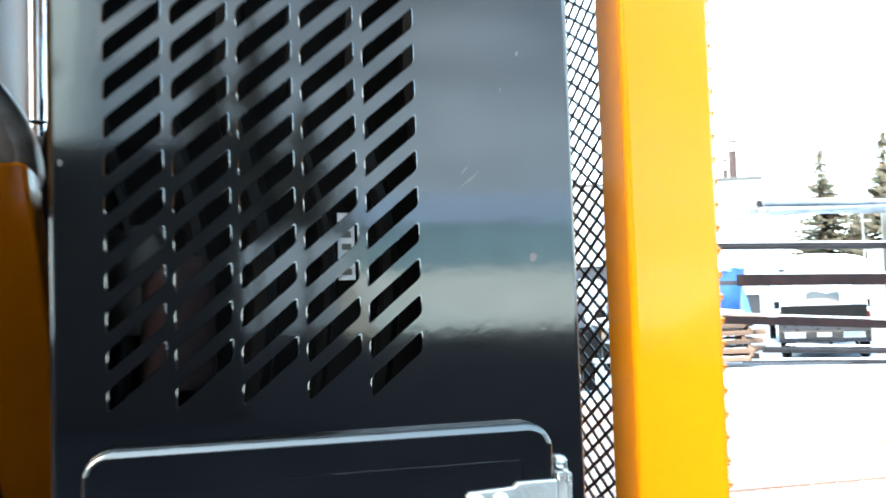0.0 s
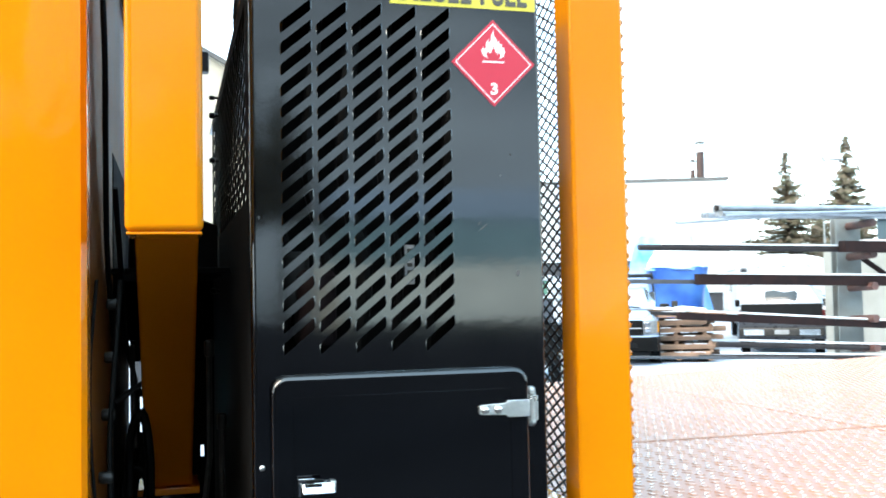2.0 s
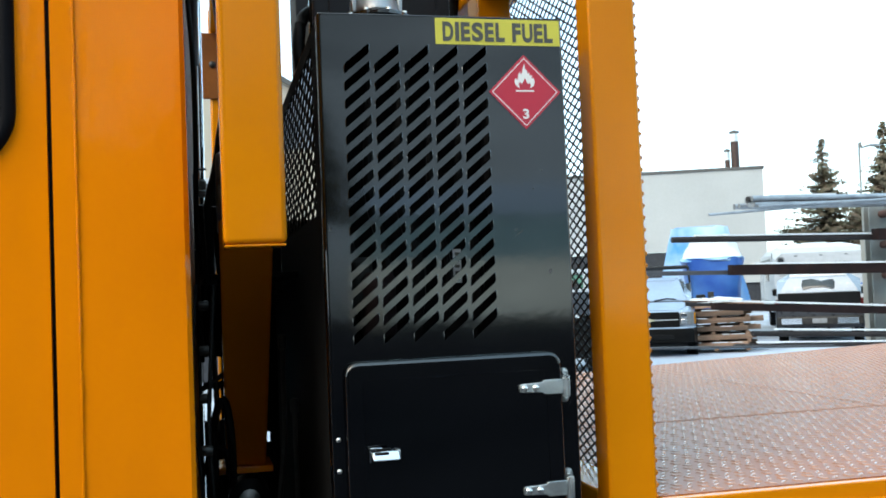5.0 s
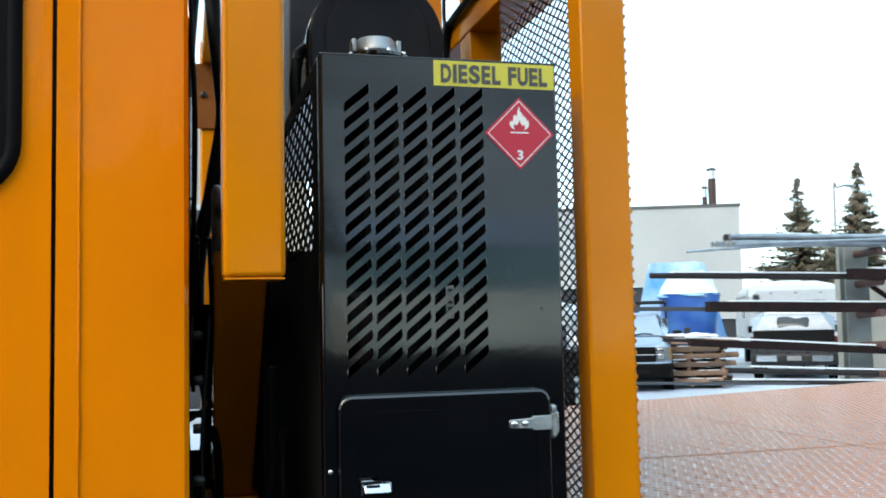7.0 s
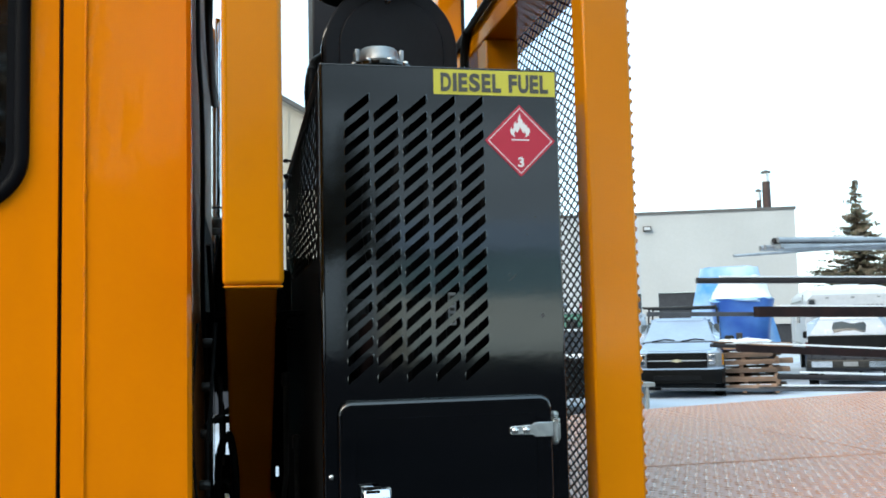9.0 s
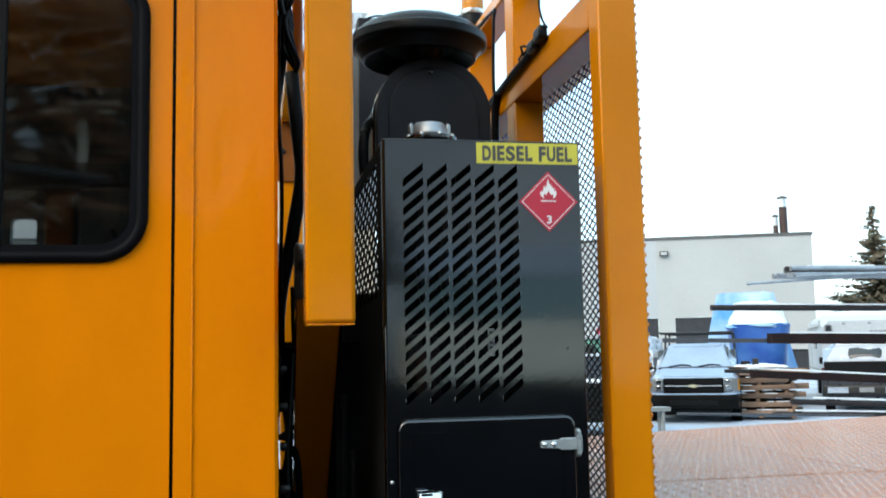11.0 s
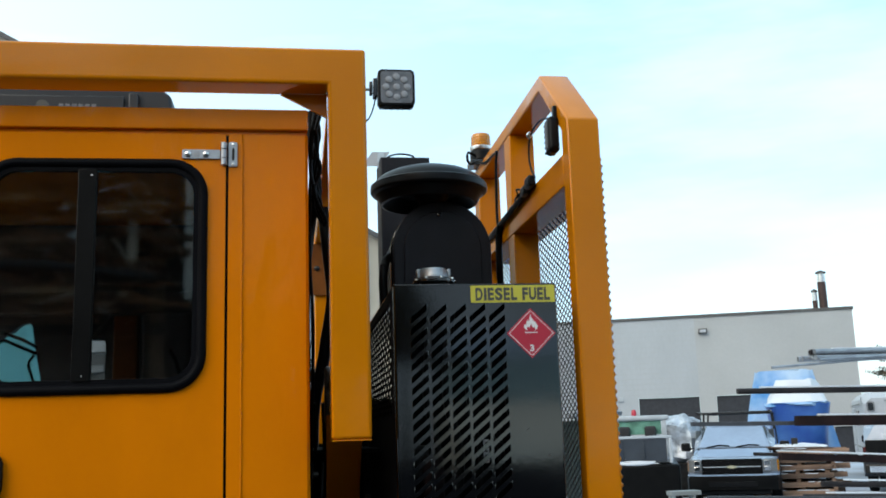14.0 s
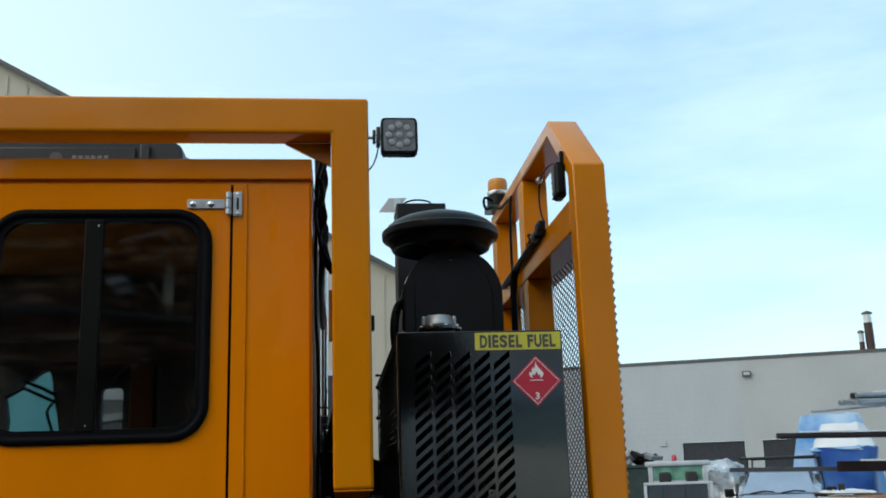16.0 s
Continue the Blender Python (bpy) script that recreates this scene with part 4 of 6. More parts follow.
# ---- roll-over frame ----
rops = thing("rollover_frame", (-0.232, 0.89, 1.4), "orange square tube roll-over frame round the cab", "frame")
RX0, RX1, RY = -0.285, -0.178, 0.838
FX0, FX1, FZ = -0.300, -0.162, 1.288     # foot of the leaning leg
part("post_and_beam", Shape().prism([(-1.99, 2.826), (-1.99, 2.9325), (RX1, 2.9325), (RX1, 1.833), (RX0, 1.833), (RX0, 2.826)], 'y', RY, RY + 0.107, 0.010, 4), ORANGE, rops, "welded orange square tube")
part("bottom_plate", Shape().box(RX0 + 0.002, RX1 - 0.002, RY + 0.002, RY + 0.105, 1.829, 1.8325, 0.001), ORANGE, rops)
part("gusset", Shape().prism([(-0.42, 2.8245), (-0.2865, 2.8245), (-0.2865, 2.755)], 'y', RY + 0.092, RY + 0.104), ORANGE, rops)
part("back_beam", Shape().box(RX0 + 0.004, RX1 - 0.004, RY + 0.108, 3.199, 2.83, 2.928, 0.006), ORANGE, rops)
part("far_post", Shape().box(RX0, RX1, 3.20, 3.307, 1.20, 2.928, 0.010, 3), ORANGE, rops)
fp = part("mount_plate", Shape().box(RX0 - 0.03, RX1 + 0.002, 3.186, 3.199, 2.556, 2.826, 0.003), SHADE_BROWN, rops, "shade-browned plate bolted to the far post")
part("bolt_head", Shape().lathe([(0.014, 0), (0.014, -0.006), (0.008, -0.010), (0.0, -0.010)], (-0.272, 3.1855, 2.695), 'y', 12), DARK_METAL, fp)
s = Shape()                             # leg that leans back towards its foot
leg = [[s.bm.verts.new((x, y, z)) for x, y in ((x0, y0), (x1, y0), (x1, y0 + 0.09), (x0, y0 + 0.09))] for x0, x1, y0, z in ((-0.288, -0.172, 1.248, 1.908), (-0.280, -0.178, 1.785, 1.305))]
fs = [s.bm.faces.new(leg[0]), s.bm.faces.new(leg[1][::-1])] + [s.bm.faces.new((leg[0][k], leg[1][k], leg[1][(k + 1) % 4], leg[0][(k + 1) % 4])) for k in range(4)]
for q in fs:
    q.normal_update()
    s.flats.append(q.normal.copy())
bmesh.ops.bevel(s.bm, geom=list(s.bm.edges), offset=0.006, segments=2, profile=0.5, affect='EDGES')
part("lower_post", s, CAB_ORANGE, rops)
part("post_clamp", Shape().prism([(-0.290, 1.875), (-0.195, 1.862), (-0.172, 1.885), (-0.170, 1.93), (-0.190, 1.985), (-0.225, 2.035), (-0.290, 2.07)], 'y', 1.31, 1.40, 0.022, 4), CLAMP_CAST, rops, "rounded grey cast clamp above the lower post")
part("foot_plate", Shape().box(FX0, FX1, 1.765, 1.92, FZ, FZ + 0.016, 0.002), CAB_ORANGE, rops)
bush = thing("rubber_mount", (-0.224, 1.82, 0.976), "black rubber bushing under the roll-over frame", "bushing")
part("bush", Shape().lathe([(0.044, 0), (0.054, 0.006), (0.054, 0.09), (0.044, 0.096)], (-0.224, 1.775, FZ - 0.071), 'y', 28), RUBBER, bush)
part("sleeve", Shape().lathe([(0.026, 0), (0.028, -0.004), (0.016, -0.010), (0.0, -0.010)], (-0.224, 1.774, FZ - 0.071), 'y', 20), ALU, bush)
part("base_block", Shape().box(-0.300, -0.162, 1.785, 1.90, 0.976, FZ - 0.126, 0.01), PITCH, bush)

rear = thing("rear_lamp", (-0.25, 3.31, 2.70), "small black rear lamp on a thin arm behind the frame", "lamp")
part("arm", Shape().tube([(-0.25, 3.308, 2.70), (-0.24, 3.36, 2.70), (-0.215, 3.39, 2.695), (-0.175, 3.40, 2.685)], 0.007, 8), DARK_METAL, rear)
part("housing", Shape().box(-0.118 - 0.046, -0.118 + 0.046, 3.37, 3.43, 2.680 - 0.041, 2.680 + 0.041, 0.006), BLACK_MATT, rear)
part("plug", Shape().lathe([(0.008, -0.016), (0.014, -0.010), (0.014, 0.014)], (-0.118 - 0.061, 3.40, 2.680), 'x', 14), CHROME, rear)

lamp = thing("work_lamp", (-0.09, 0.87, 2.82), "square black LED work lamp with nine cells", "lamp")
part("housing", Shape().prism(rounded(-0.1425, -0.0355, 2.769, 2.879, 0.014, 4), 'y', 0.852, 0.892, 0.003), BLACK_MATT, lamp)
part("cover_glass", Shape().prism(rounded(-0.135, -0.043, 2.7765, 2.8715, 0.009, 3), 'y', 0.8495, 0.8515), LAMP_FACE, lamp)
cells9 = [(0, 0)] + [(0.031 * math.cos(radians(a)), 0.031 * math.sin(radians(a))) for a in range(0, 360, 45)]
for a, b in cells9:
    part("led_cell", Shape().lathe([(0.0105, 0.0), (0.0096, -0.002), (0.005, -0.003), (0.0, -0.0034)], (-0.089 + a, 0.849, 2.824 + b), 'y', 14), CELL_GLASS, lamp)
for k in range(6):
    part("cooling_fin", Shape().box(-0.135 + k * 0.017, -0.131 + k * 0.017, 0.893, 0.912, 2.776, 2.872), BLACK_MATT, lamp)
part("bracket", Shape().box(-0.156, -0.144, 0.858, 0.888, 2.797, 2.853, 0.002).box(-0.166, -0.157, 0.863, 0.883, 2.806, 2.845, 0.002), BLACK, lamp)
part("bolt", Shape().lathe([(0.005, 0), (0.005, 0.014)], (-0.178, 0.873, 2.824), 'x', 10), STEEL, lamp)
part("cable", Shape().tube([(-0.148, 0.872, 2.80), (-0.156, 0.872, 2.765), (-0.166, 0.872, 2.74), (-0.180, 0.872, 2.722)], 0.0022, 6), RUBBER, lamp)

# ---- rooftop air conditioner ----
AC_GREY = mat("dark_grey_moulding", (0.022, 0.024, 0.028), 0.4, var=0.15, bump=0.05, bump_scale=150, spec=0.35)
rac = thing("roof_air_conditioner", (-1.2, 1.5, 2.772), "dark grey rooftop air conditioner with a moulded name plate", "air conditioner")
part("housing", Shape().prism([(-1.75, 2.774), (-0.755, 2.774), (-0.775, 2.945), (-0.83, 2.985), (-1.66, 2.985), (-1.73, 2.95)], 'y', 1.30, 1.95, 0.012, 3), AC_GREY, rac)
part("front_band", Shape().box(-1.42, -0.92, 1.285, 1.2985, 2.80, 2.935, 0.004), AC_GREY, rac)
part("rib", Shape().box(-0.905, -0.875, 1.28, 1.2985, 2.78, 2.945, 0.004), AC_GREY, rac)
s = Shape()
for k in range(6):
    s.box(-1.118 + k * 0.020, -1.104 + k * 0.020, 1.2825, 1.2845, 2.880, 2.906)
part("name_bars", s, LENS, rac)
part("round_mark", Shape().lathe([(0.020, 0), (0.020, -0.002), (0.0, -0.002)], (-1.168, 1.2845, 2.898), 'y', 20), INK, rac)

# ---- the gap between cab and enclosure ----
ram = thing("hydraulic_ram", (-0.33, 2.38, 1.1), "hydraulic ram with a bright chrome rod behind the cab", "cylinder")
part("rod", Shape().tube([(-0.330, 2.38, 2.13), (-0.329, 2.38, 2.40), (-0.328, 2.38, 2.80)], 0.0165, 24), CHROME, ram)
part("rod_clip", Shape().tube([(-0.352, 2.36, 2.162), (-0.310, 2.36, 2.160)], 0.004, 8), DARK_METAL, ram)
part("gland", Shape().lathe([(0.020, 2.07), (0.026, 2.075), (0.026, 2.09), (0.021, 2.095), (0.024, 2.10), (0.024, 2.122), (0.016, 2.13)], (-0.333, 2.38, 0.0), seg=20), CAST, ram)
part("barrel", Shape().tube([(-0.334, 2.38, 1.86), (-0.334, 2.38, 2.07)], 0.019, 20), CHROME, ram)
part("anchor", Shape().box(-0.36, -0.30, 2.352, 2.398, 1.62, 1.859, 0.004), PITCH, ram)
hoses = thing("hose_bundle", (-0.32, 1.1, 1.2), "bundle of black hydraulic hoses beside the cab", "hose")
part("main_hose", Shape().tube([(-0.331, 1.25, 2.88), (-0.326, 1.25, 2.69), (-0.318, 1.28, 2.58), (-0.325, 1.5, 2.52), (-0.330, 1.9, 2.50), (-0.331, 2.3, 2.49)], 0.0105, 12), RUBBER, hoses, "thick black hydraulic hose")
part("edge_hose", Shape().tube([(-0.331, 1.10, 2.64), (-0.335, 1.11, 2.56), (-0.336, 1.12, 2.44), (-0.335, 1.12, 2.33), (-0.330, 1.12, 2.24), (-0.328, 1.14, 2.12), (-0.331, 1.2, 1.95), (-0.334, 1.3, 1.80), (-0.330, 1.5, 1.60)], 0.0052, 10), RUBBER, hoses)
for k in range(2):
    x = -0.318 + 0.030 * k
    part("hose", Shape().tube([(x - 0.006, 1.36 + 0.04 * k, 1.95), (x, 1.44 + 0.03 * k, 1.80), (x + 0.012 * math.sin(2 * k), 1.60, 1.66 - 0.02 * k), (x + 0.02, 1.75 + 0.02 * k, 1.52), (x + 0.012, 1.9, 1.32), (x, 1.98, 1.06)], 0.0058, 8), RUBBER, hoses)
part("hose_loop", Shape().tube([(-0.30 + 0.026 * math.cos(a), 1.66 + 0.02 * math.sin(a), 1.325 + 0.045 * math.sin(a)) for a in [k * 0.4 - 0.4 for k in range(13)]], 0.009, 10), RUBBER, hoses)
for k in range(2):
    x = -0.336 + 0.026 * k
    part("hose", Shape().tube([(x + 0.008 * math.sin(1.3 * j + k), 1.02 + 0.05 * k + 0.02 * math.cos(j + k), 1.12 + j * 0.13) for j in range(6)], 0.0030 + 0.0015 * (k % 2), 8), RUBBER, hoses)
part("thick_hose", Shape().tube([(-0.262, 2.27, 2.80), (-0.244, 2.27, 2.61), (-0.232, 2.27, 2.50), (-0.227, 2.27, 2.42), (-0.238, 2.27, 2.33), (-0.254, 2.27, 2.24), (-0.268, 2.27, 2.15), (-0.285, 2.27, 2.08), (-0.300, 2.27, 2.01), (-0.312, 2.28, 1.90), (-0.315, 2.30, 1.70)], 0.0255, 14), RUBBER, hoses)
for k in range(5):
    part("cable", Shape().tube([(-0.312 + 0.010 * math.sin(1.7 * j + 1.3 * k) - 0.008 * (j in (3, 4)), 1.06 + 0.03 * k, 2.86 - 0.045 * j) for j in range(8)] + [(-0.286, 1.12 + 0.02 * k, 2.49)], 0.0065, 7), RUBBER, hoses)
part("looped_wire", Shape().tube([(-0.318, 1.03, 2.80), (-0.332, 1.03, 2.72), (-0.326, 1.03, 2.66), (-0.312, 1.03, 2.69), (-0.322, 1.03, 2.75), (-0.334, 1.03, 2.64), (-0.326, 1.03, 2.58)], 0.006, 7), RUBBER, hoses)
for j in range(4):
    part("hose_fitting", Shape().lathe([(0.008, 0), (0.010, 0.003), (0.010, 0.018), (0.007, 0.022)], (-0.334, 1.05 + 0.07 * j, 1.46 + 0.09 * j), 'x', 12), DARK_METAL, hoses)
bay = thing("engine_bay", (-0.2, 1.9, 1.0), "dark engine bay plates and pipework behind the frame post", "engine bay")
holes = [rounded(-0.337, -0.280, 1.478, 1.557, 0.005, 2), rounded(-0.337, -0.284, 1.352, 1.455, 0.006, 2), rounded(-0.142, -0.132, 1.272, 1.306, 0.003, 2)]
part("bulkhead_plate", sheet([(-0.339, 0.985), (-0.05, 0.985), (-0.05, 1.815), (-0.339, 1.815)], holes, 2.40, 2.41), PITCH, bay, "dark bulkhead plate with openings")
part("cover_plate", Shape().box(-0.339, -0.106, 1.45, 2.399, 1.788, 1.800, 0.002), PITCH, bay)
part("upper_plate", Shape().prism([(-0.106, 1.801), (-0.106, 1.925), (-0.20, 1.962), (-0.235, 1.975), (-0.235, 1.801)], 'y', 2.0, 2.012, 0.002), PITCH, bay)
part("strut", Shape().tube([(-0.339, 1.63, 1.52), (-0.263, 1.63, 1.57)], 0.007, 8), DARK_METAL, bay)
part("strut", Shape().tube([(-0.300, 1.63, 1.42), (-0.305, 1.63, 1.64)], 0.006, 8), DARK_METAL, bay)
part("bent_pipe", Shape().tube([(-0.31, 1.6, 1.30), (-0.308, 1.6, 1.44), (-0.285, 1.6, 1.50), (-0.27, 1.6, 1.42), (-0.268, 1.6, 1.30)], 0.010, 8), RUBBER, bay)
for k, (x, z) in enumerate(((-0.15, 1.62), (-0.125, 1.47))):
    part("pipe_fitting", Shape().lathe([(0.007, 0), (0.010, 0.004), (0.010, 0.03), (0.006, 0.034)], (x, 1.45 + 0.02 * k, z), seg=12), DARK_METAL, bay)
    part("pipe", Shape().tube([(x, 1.45 + 0.02 * k, z), (x, 1.46, z - 0.2), (x - 0.03, 1.5, 1.13)], 0.006, 8), DARK_METAL, bay)
# ---- yard paving and buildings ----
# out of view, kept dark to hold down reflections and bounce light
s = Shape().prism([(-60, -60), (80, -60), (60, 0.4), (20, 0.9), (4, 0.5), (-4, 0.6), (-14, 0.2), (-60, 0.5)], 'z', GZ - 0.2, GZ + 0.075)
PAVE = mat("dark_apron", (0.016, 0.017, 0.020), 0.9, var=0.25, scale=0.7, bump=0.7, bump_scale=30, spec=0.0, tint=(0.024, 0.025, 0.029))
solo("pavement", s, PAVE, "dark gravel apron out of view before the machine", "pavement", kind="structure")

WA, WD = Vector((27.1, 43.1, 0)), Vector((-0.933, 0.36, 0)).normalized()
WN = Vector((-WD.y, WD.x, 0))           # towards the yard is -WN or WN
WN = WN if WN.y < 0 else -WN
WM = Matrix((( WD.x, -WN.x, 0, WA.x), (WD.y, -WN.y, 0, WA.y), (0, 0, 1, 0), (0, 0, 0, 1)))   # s along the wall, depth away from the yard


class Wall(Shape):
    def wbox(self, s0, s1, d0, d1, z0, z1, bevel=0.0):
        return self.box(s0, s1, d0, d1, z0, z1, bevel, turn=WM)


ware = thing("warehouse", WM @ Vector((10, 0, GZ)), "pale grey block warehouse with a dark roof edge and dark doors", "building")
openings = [(0.26, 1.38, 1.52), (4.2, 6.88, 3.24), (7.70, 10.77, 3.24)]
cur = 0.0
for a, b, top in openings + [(34.0, 34.0, 0)]:
    if a > cur:
        part("wall_bay", Wall().wbox(cur, a, 0, 0.25, GZ - 0.3, 7.25), STUCCO if a < 8 else STUCCO_PALE, ware)
    if b > a:
        part("wall_bay", Wall().wbox(a, b, 0, 0.25, top, 7.25), STUCCO if b < 8 else STUCCO_PALE, ware)
    cur = b
part("side_wall", Wall().wbox(-0.002, 0.25, 0.252, 20, GZ - 0.3, 7.25), STUCCO, ware)
part("far_wall", Wall().wbox(33.75, 34, 0.252, 20, GZ - 0.3, 7.25), STUCCO, ware)
part("roof", Wall().wbox(0.26, 33.7, 0.26, 20, 6.9, 7.05), DARK_TRIM, ware)
part("roof_edge", Wall().wbox(-0.06, 34.05, -0.05, 0.35, 7.25, 7.40).wbox(-0.06, 0.3, 0.36, 20, 7.25, 7.40), DARK_TRIM, ware)
for k, (a, b, top) in enumerate(openings):
    part("overhead_door", Wall().wbox(a + 0.02, b - 0.02, 0.12, 0.18, GZ, top - 0.02), DARK_GLASS, ware)
for k in range(14):
    part("block_course", Wall().wbox(7.72, 33.9, -0.002, 0.0, 3.4 + 0.27 * k, 3.412 + 0.27 * k), STUCCO, ware)
lampw = part("wall_lamp", Wall().wbox(7.08, 7.52, -0.20, -0.004, 6.40, 6.66, 0.04), DARK_TRIM, ware, "dark wall-mounted flood lamp with a pale lens")
part("lamp_glass", Wall().wbox(7.15, 7.45, -0.215, -0.202, 6.46, 6.60), RV_WHITE, lampw)
part("junction_box", Wall().wbox(11.55, 11.85, -0.09, -0.004, 3.10, 3.34, 0.01), STUCCO_PALE, ware)
for s0, r, top in ((1.12, 0.21, 9.2), (1.52, 0.13, 8.25)):
    p = WM @ Vector((s0, 1.2, 0))
    pipe = part("chimney_pipe", Shape().tube([(p.x, p.y, 7.0), (p.x, p.y, top)], r, 16), CHIMNEY, ware, "brown steel flue pipe")
    part("flue_cap", Shape().lathe([(r * 1.04, -0.34), (r * 1.04, 0.0), (r * 0.8, 0.02), (r * 0.8, 0.1)], (p.x, p.y, top), seg=16), STEEL, pipe)
    part("rain_cap", Shape().lathe([(r * 0.2, 0.10), (r * 1.25, 0.10), (r * 1.25, 0.18), (r * 0.4, 0.26)], (p.x, p.y, top), seg=16), DARK_TRIM, pipe)

hall = thing("metal_hall", (-10, 22, GZ), "large tan metal hall with a sloping gable roof", "building")
SL = 0.555
zr = lambda x: 6.45 - SL * (x - 1.02)
part("gable_wall", Shape().prism([(2.2, GZ - 0.3), (2.2, zr(2.2)), (-19, zr(-19)), (-40, zr(2.2)), (-40, GZ - 0.3)], 'y', 20.0, 20.2), TAN_WALL, hall)
part("side_wall", Shape().box(2.0, 2.2, 20.21, 60, GZ - 0.3, zr(2.2) - 0.15), TAN_WALL, hall)
part("roof", Shape().prism([(2.45, zr(2.45)), (2.45, zr(2.45) + 0.12), (-19, zr(-19) + 0.12), (-19, zr(-19))], 'y', 19.9, 60), TAN_WALL, hall)
part("roof", Shape().prism([(-40.3, zr(2.45)), (-40.3, zr(2.45) + 0.12), (-19.01, zr(-19) + 0.12), (-19.01, zr(-19))], 'y', 19.9, 60), TAN_WALL, hall)
part("verge_trim", Shape().prism([(2.45, zr(2.45) + 0.02), (2.45, zr(2.45) + 0.13), (-19, zr(-19) + 0.13), (-19, zr(-19) + 0.02)], 'y', 19.82, 19.89), DARK_TRIM, hall)
hd = part("side_door", Shape().box(-0.98, 0.18, 19.93, 19.972, GZ, 4.15), DARK_GLASS, hall, "tall dark door in the gable wall")
part("door_frame", Shape().box(-1.10, -0.981, 19.90, 19.97, GZ, 4.27).box(0.181, 0.30, 19.90, 19.97, GZ, 4.27).box(-0.98, 0.18, 19.90, 19.97, 4.151, 4.27), RV_WHITE, hd)
for k in range(44):
    part("siding_rib", Shape().box(2.15 - k * 0.45 - 0.03, 2.15 - k * 0.45, 19.975, 19.998, GZ, zr(2.15 - k * 0.45) - 0.13), TAN_WALL, hall)

teal = thing("teal_shed", (24, 26, GZ), "dark teal metal shed with snow along its flat roof", "building")
QUAD = lambda e: [(20.6 - e, 24.5 - e), (34 + e, 24.5 - e), (34 + e, 31.5 + e), (27.6 - e, 31.5 + e)]
part("wall", Shape().prism(QUAD(0), 'z', GZ - 0.2, 3.75), TEAL, teal)
part("roof_edge", Shape().prism(QUAD(0.1), 'z', 3.751, 3.85), DARK_TRIM, teal)
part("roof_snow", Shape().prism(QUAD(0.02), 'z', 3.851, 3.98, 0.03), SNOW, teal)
part("wall_rail", Shape().box(20.7, 33.9, 24.46, 24.499, 3.10, 3.16), DARK_TRIM, teal)
part("roof_unit", Shape().box(23.2, 25.7, 25.2, 27.0, 3.981, 4.85, 0.03), DARK_PAINT, teal, "dark roof unit")
box_c = thing("shipping_container", (16.5, 17.6, GZ), "white corrugated shipping container", "container")
part("shell", Shape().box(14.35, 20.35, 16.4, 18.8, GZ, 2.55, 0.02), CONTAINER, box_c)
for k in range(40):
    part("corrugation", Shape().box(14.40 + k * 0.15, 14.47 + k * 0.15, 16.37, 16.399, GZ + 0.15, 2.45), CONTAINER, box_c)

# ---- pipe rack ----
RYK = 9.85
ARM_RED = mat("red_rusty_steel", (0.10, 0.045, 0.036), 0.6, var=0.25, scale=9, bump=0.3, tint=(0.06, 0.03, 0.026))
rack = thing("pipe_rack", (9.0, RYK, GZ), "grey steel storage rack with cantilever arms", "rack")
for x in (7.90, 12.6):
    col = part("column", Shape().box(x, x + 0.36, RYK + 0.1, RYK + 0.115, GZ, 2.62, 0.002).box(x, x + 0.36, RYK + 0.205, RYK + 0.22, GZ, 2.62, 0.002).box(x + 0.17, x + 0.19, RYK + 0.116, RYK + 0.204, GZ, 2.62), COLUMN, rack, "grey steel column streaked with rust")
    for z in (2.56, 2.17, 1.78, 1.38, 1.02):
        part("arm", Shape().tube([(x + 0.18, RYK + 0.099, z - 0.07), (x + 0.18, RYK - 0.36, z - 0.05)], 0.05, 12), ARM_RED, col, "round rusty cantilever arm")
part("base", Shape().box(7.5, 13.2, RYK + 0.15, RYK + 0.35, GZ, GZ + 0.12, 0.01), COLUMN, rack)
part("diagonal_brace", Shape().tube([(8.1, RYK + 0.3, 2.3), (10.2, RYK + 0.3, 1.0), (12.6, RYK + 0.3, 0.3)], 0.035, 8), RUST, rack)
random.seed(12)


def bar(name, x0, x1, y, z, r, m, label, tilt=0.0, square=False, dy=0.0):
    sh = Shape()
    if square:
        sh.prism([(x0, z - r), (x1, z - r + tilt), (x1, z + r + tilt), (x0, z + r)], 'y', y - r, y + r, 0.004)
    else:
        sh.tube([(x0, y, z), ((x0 + x1) / 2, y + dy / 2, z + tilt / 2), (x1, y + dy, z + tilt)], r, 12)
    ob = solo(name, sh, m, label, "pipe", "pipes on the rack")
    if m in (RUST, PIPE_DARK):
        part("snow_line", Shape().prism([(x0 + 0.3, z + r * 0.9), (x1, z + r * 0.9 + tilt), (x1, z + r + tilt + 0.016), (x0 + 0.3, z + r + 0.016)], 'y', y - r * 0.8, y + r * 0.8), BRIGHT_SNOW, ob, "thin line of snow")
    return ob


bar("steel_pipe", 4.99, 14.2, RYK - 0.2, 2.225, 0.036, PIPE_DARK, "long dark steel pipe on the rack", tilt=-0.12)
bar("square_tube", 5.72, 14.0, RYK - 0.22, 1.845, 0.062, RUST, "rust-brown square steel tube on the rack", square=True, tilt=-0.17)
bar("square_tube", 4.40, 11.0, RYK - 0.10, 1.845, 0.026, TUBE_MID, "thin grey square tube beside the rusty one", square=True, tilt=-0.13)
bar("square_tube", 5.46, 14.0, RYK - 0.22, 1.425, 0.044, RUST, "rust-brown square steel tube on the rack", square=True, tilt=-0.54)
bar("steel_pipe", 5.18, 14.0, RYK - 0.10, 1.462, 0.022, PIPE_DARK, "thin dark steel pipe lying on the rack", tilt=-0.54)
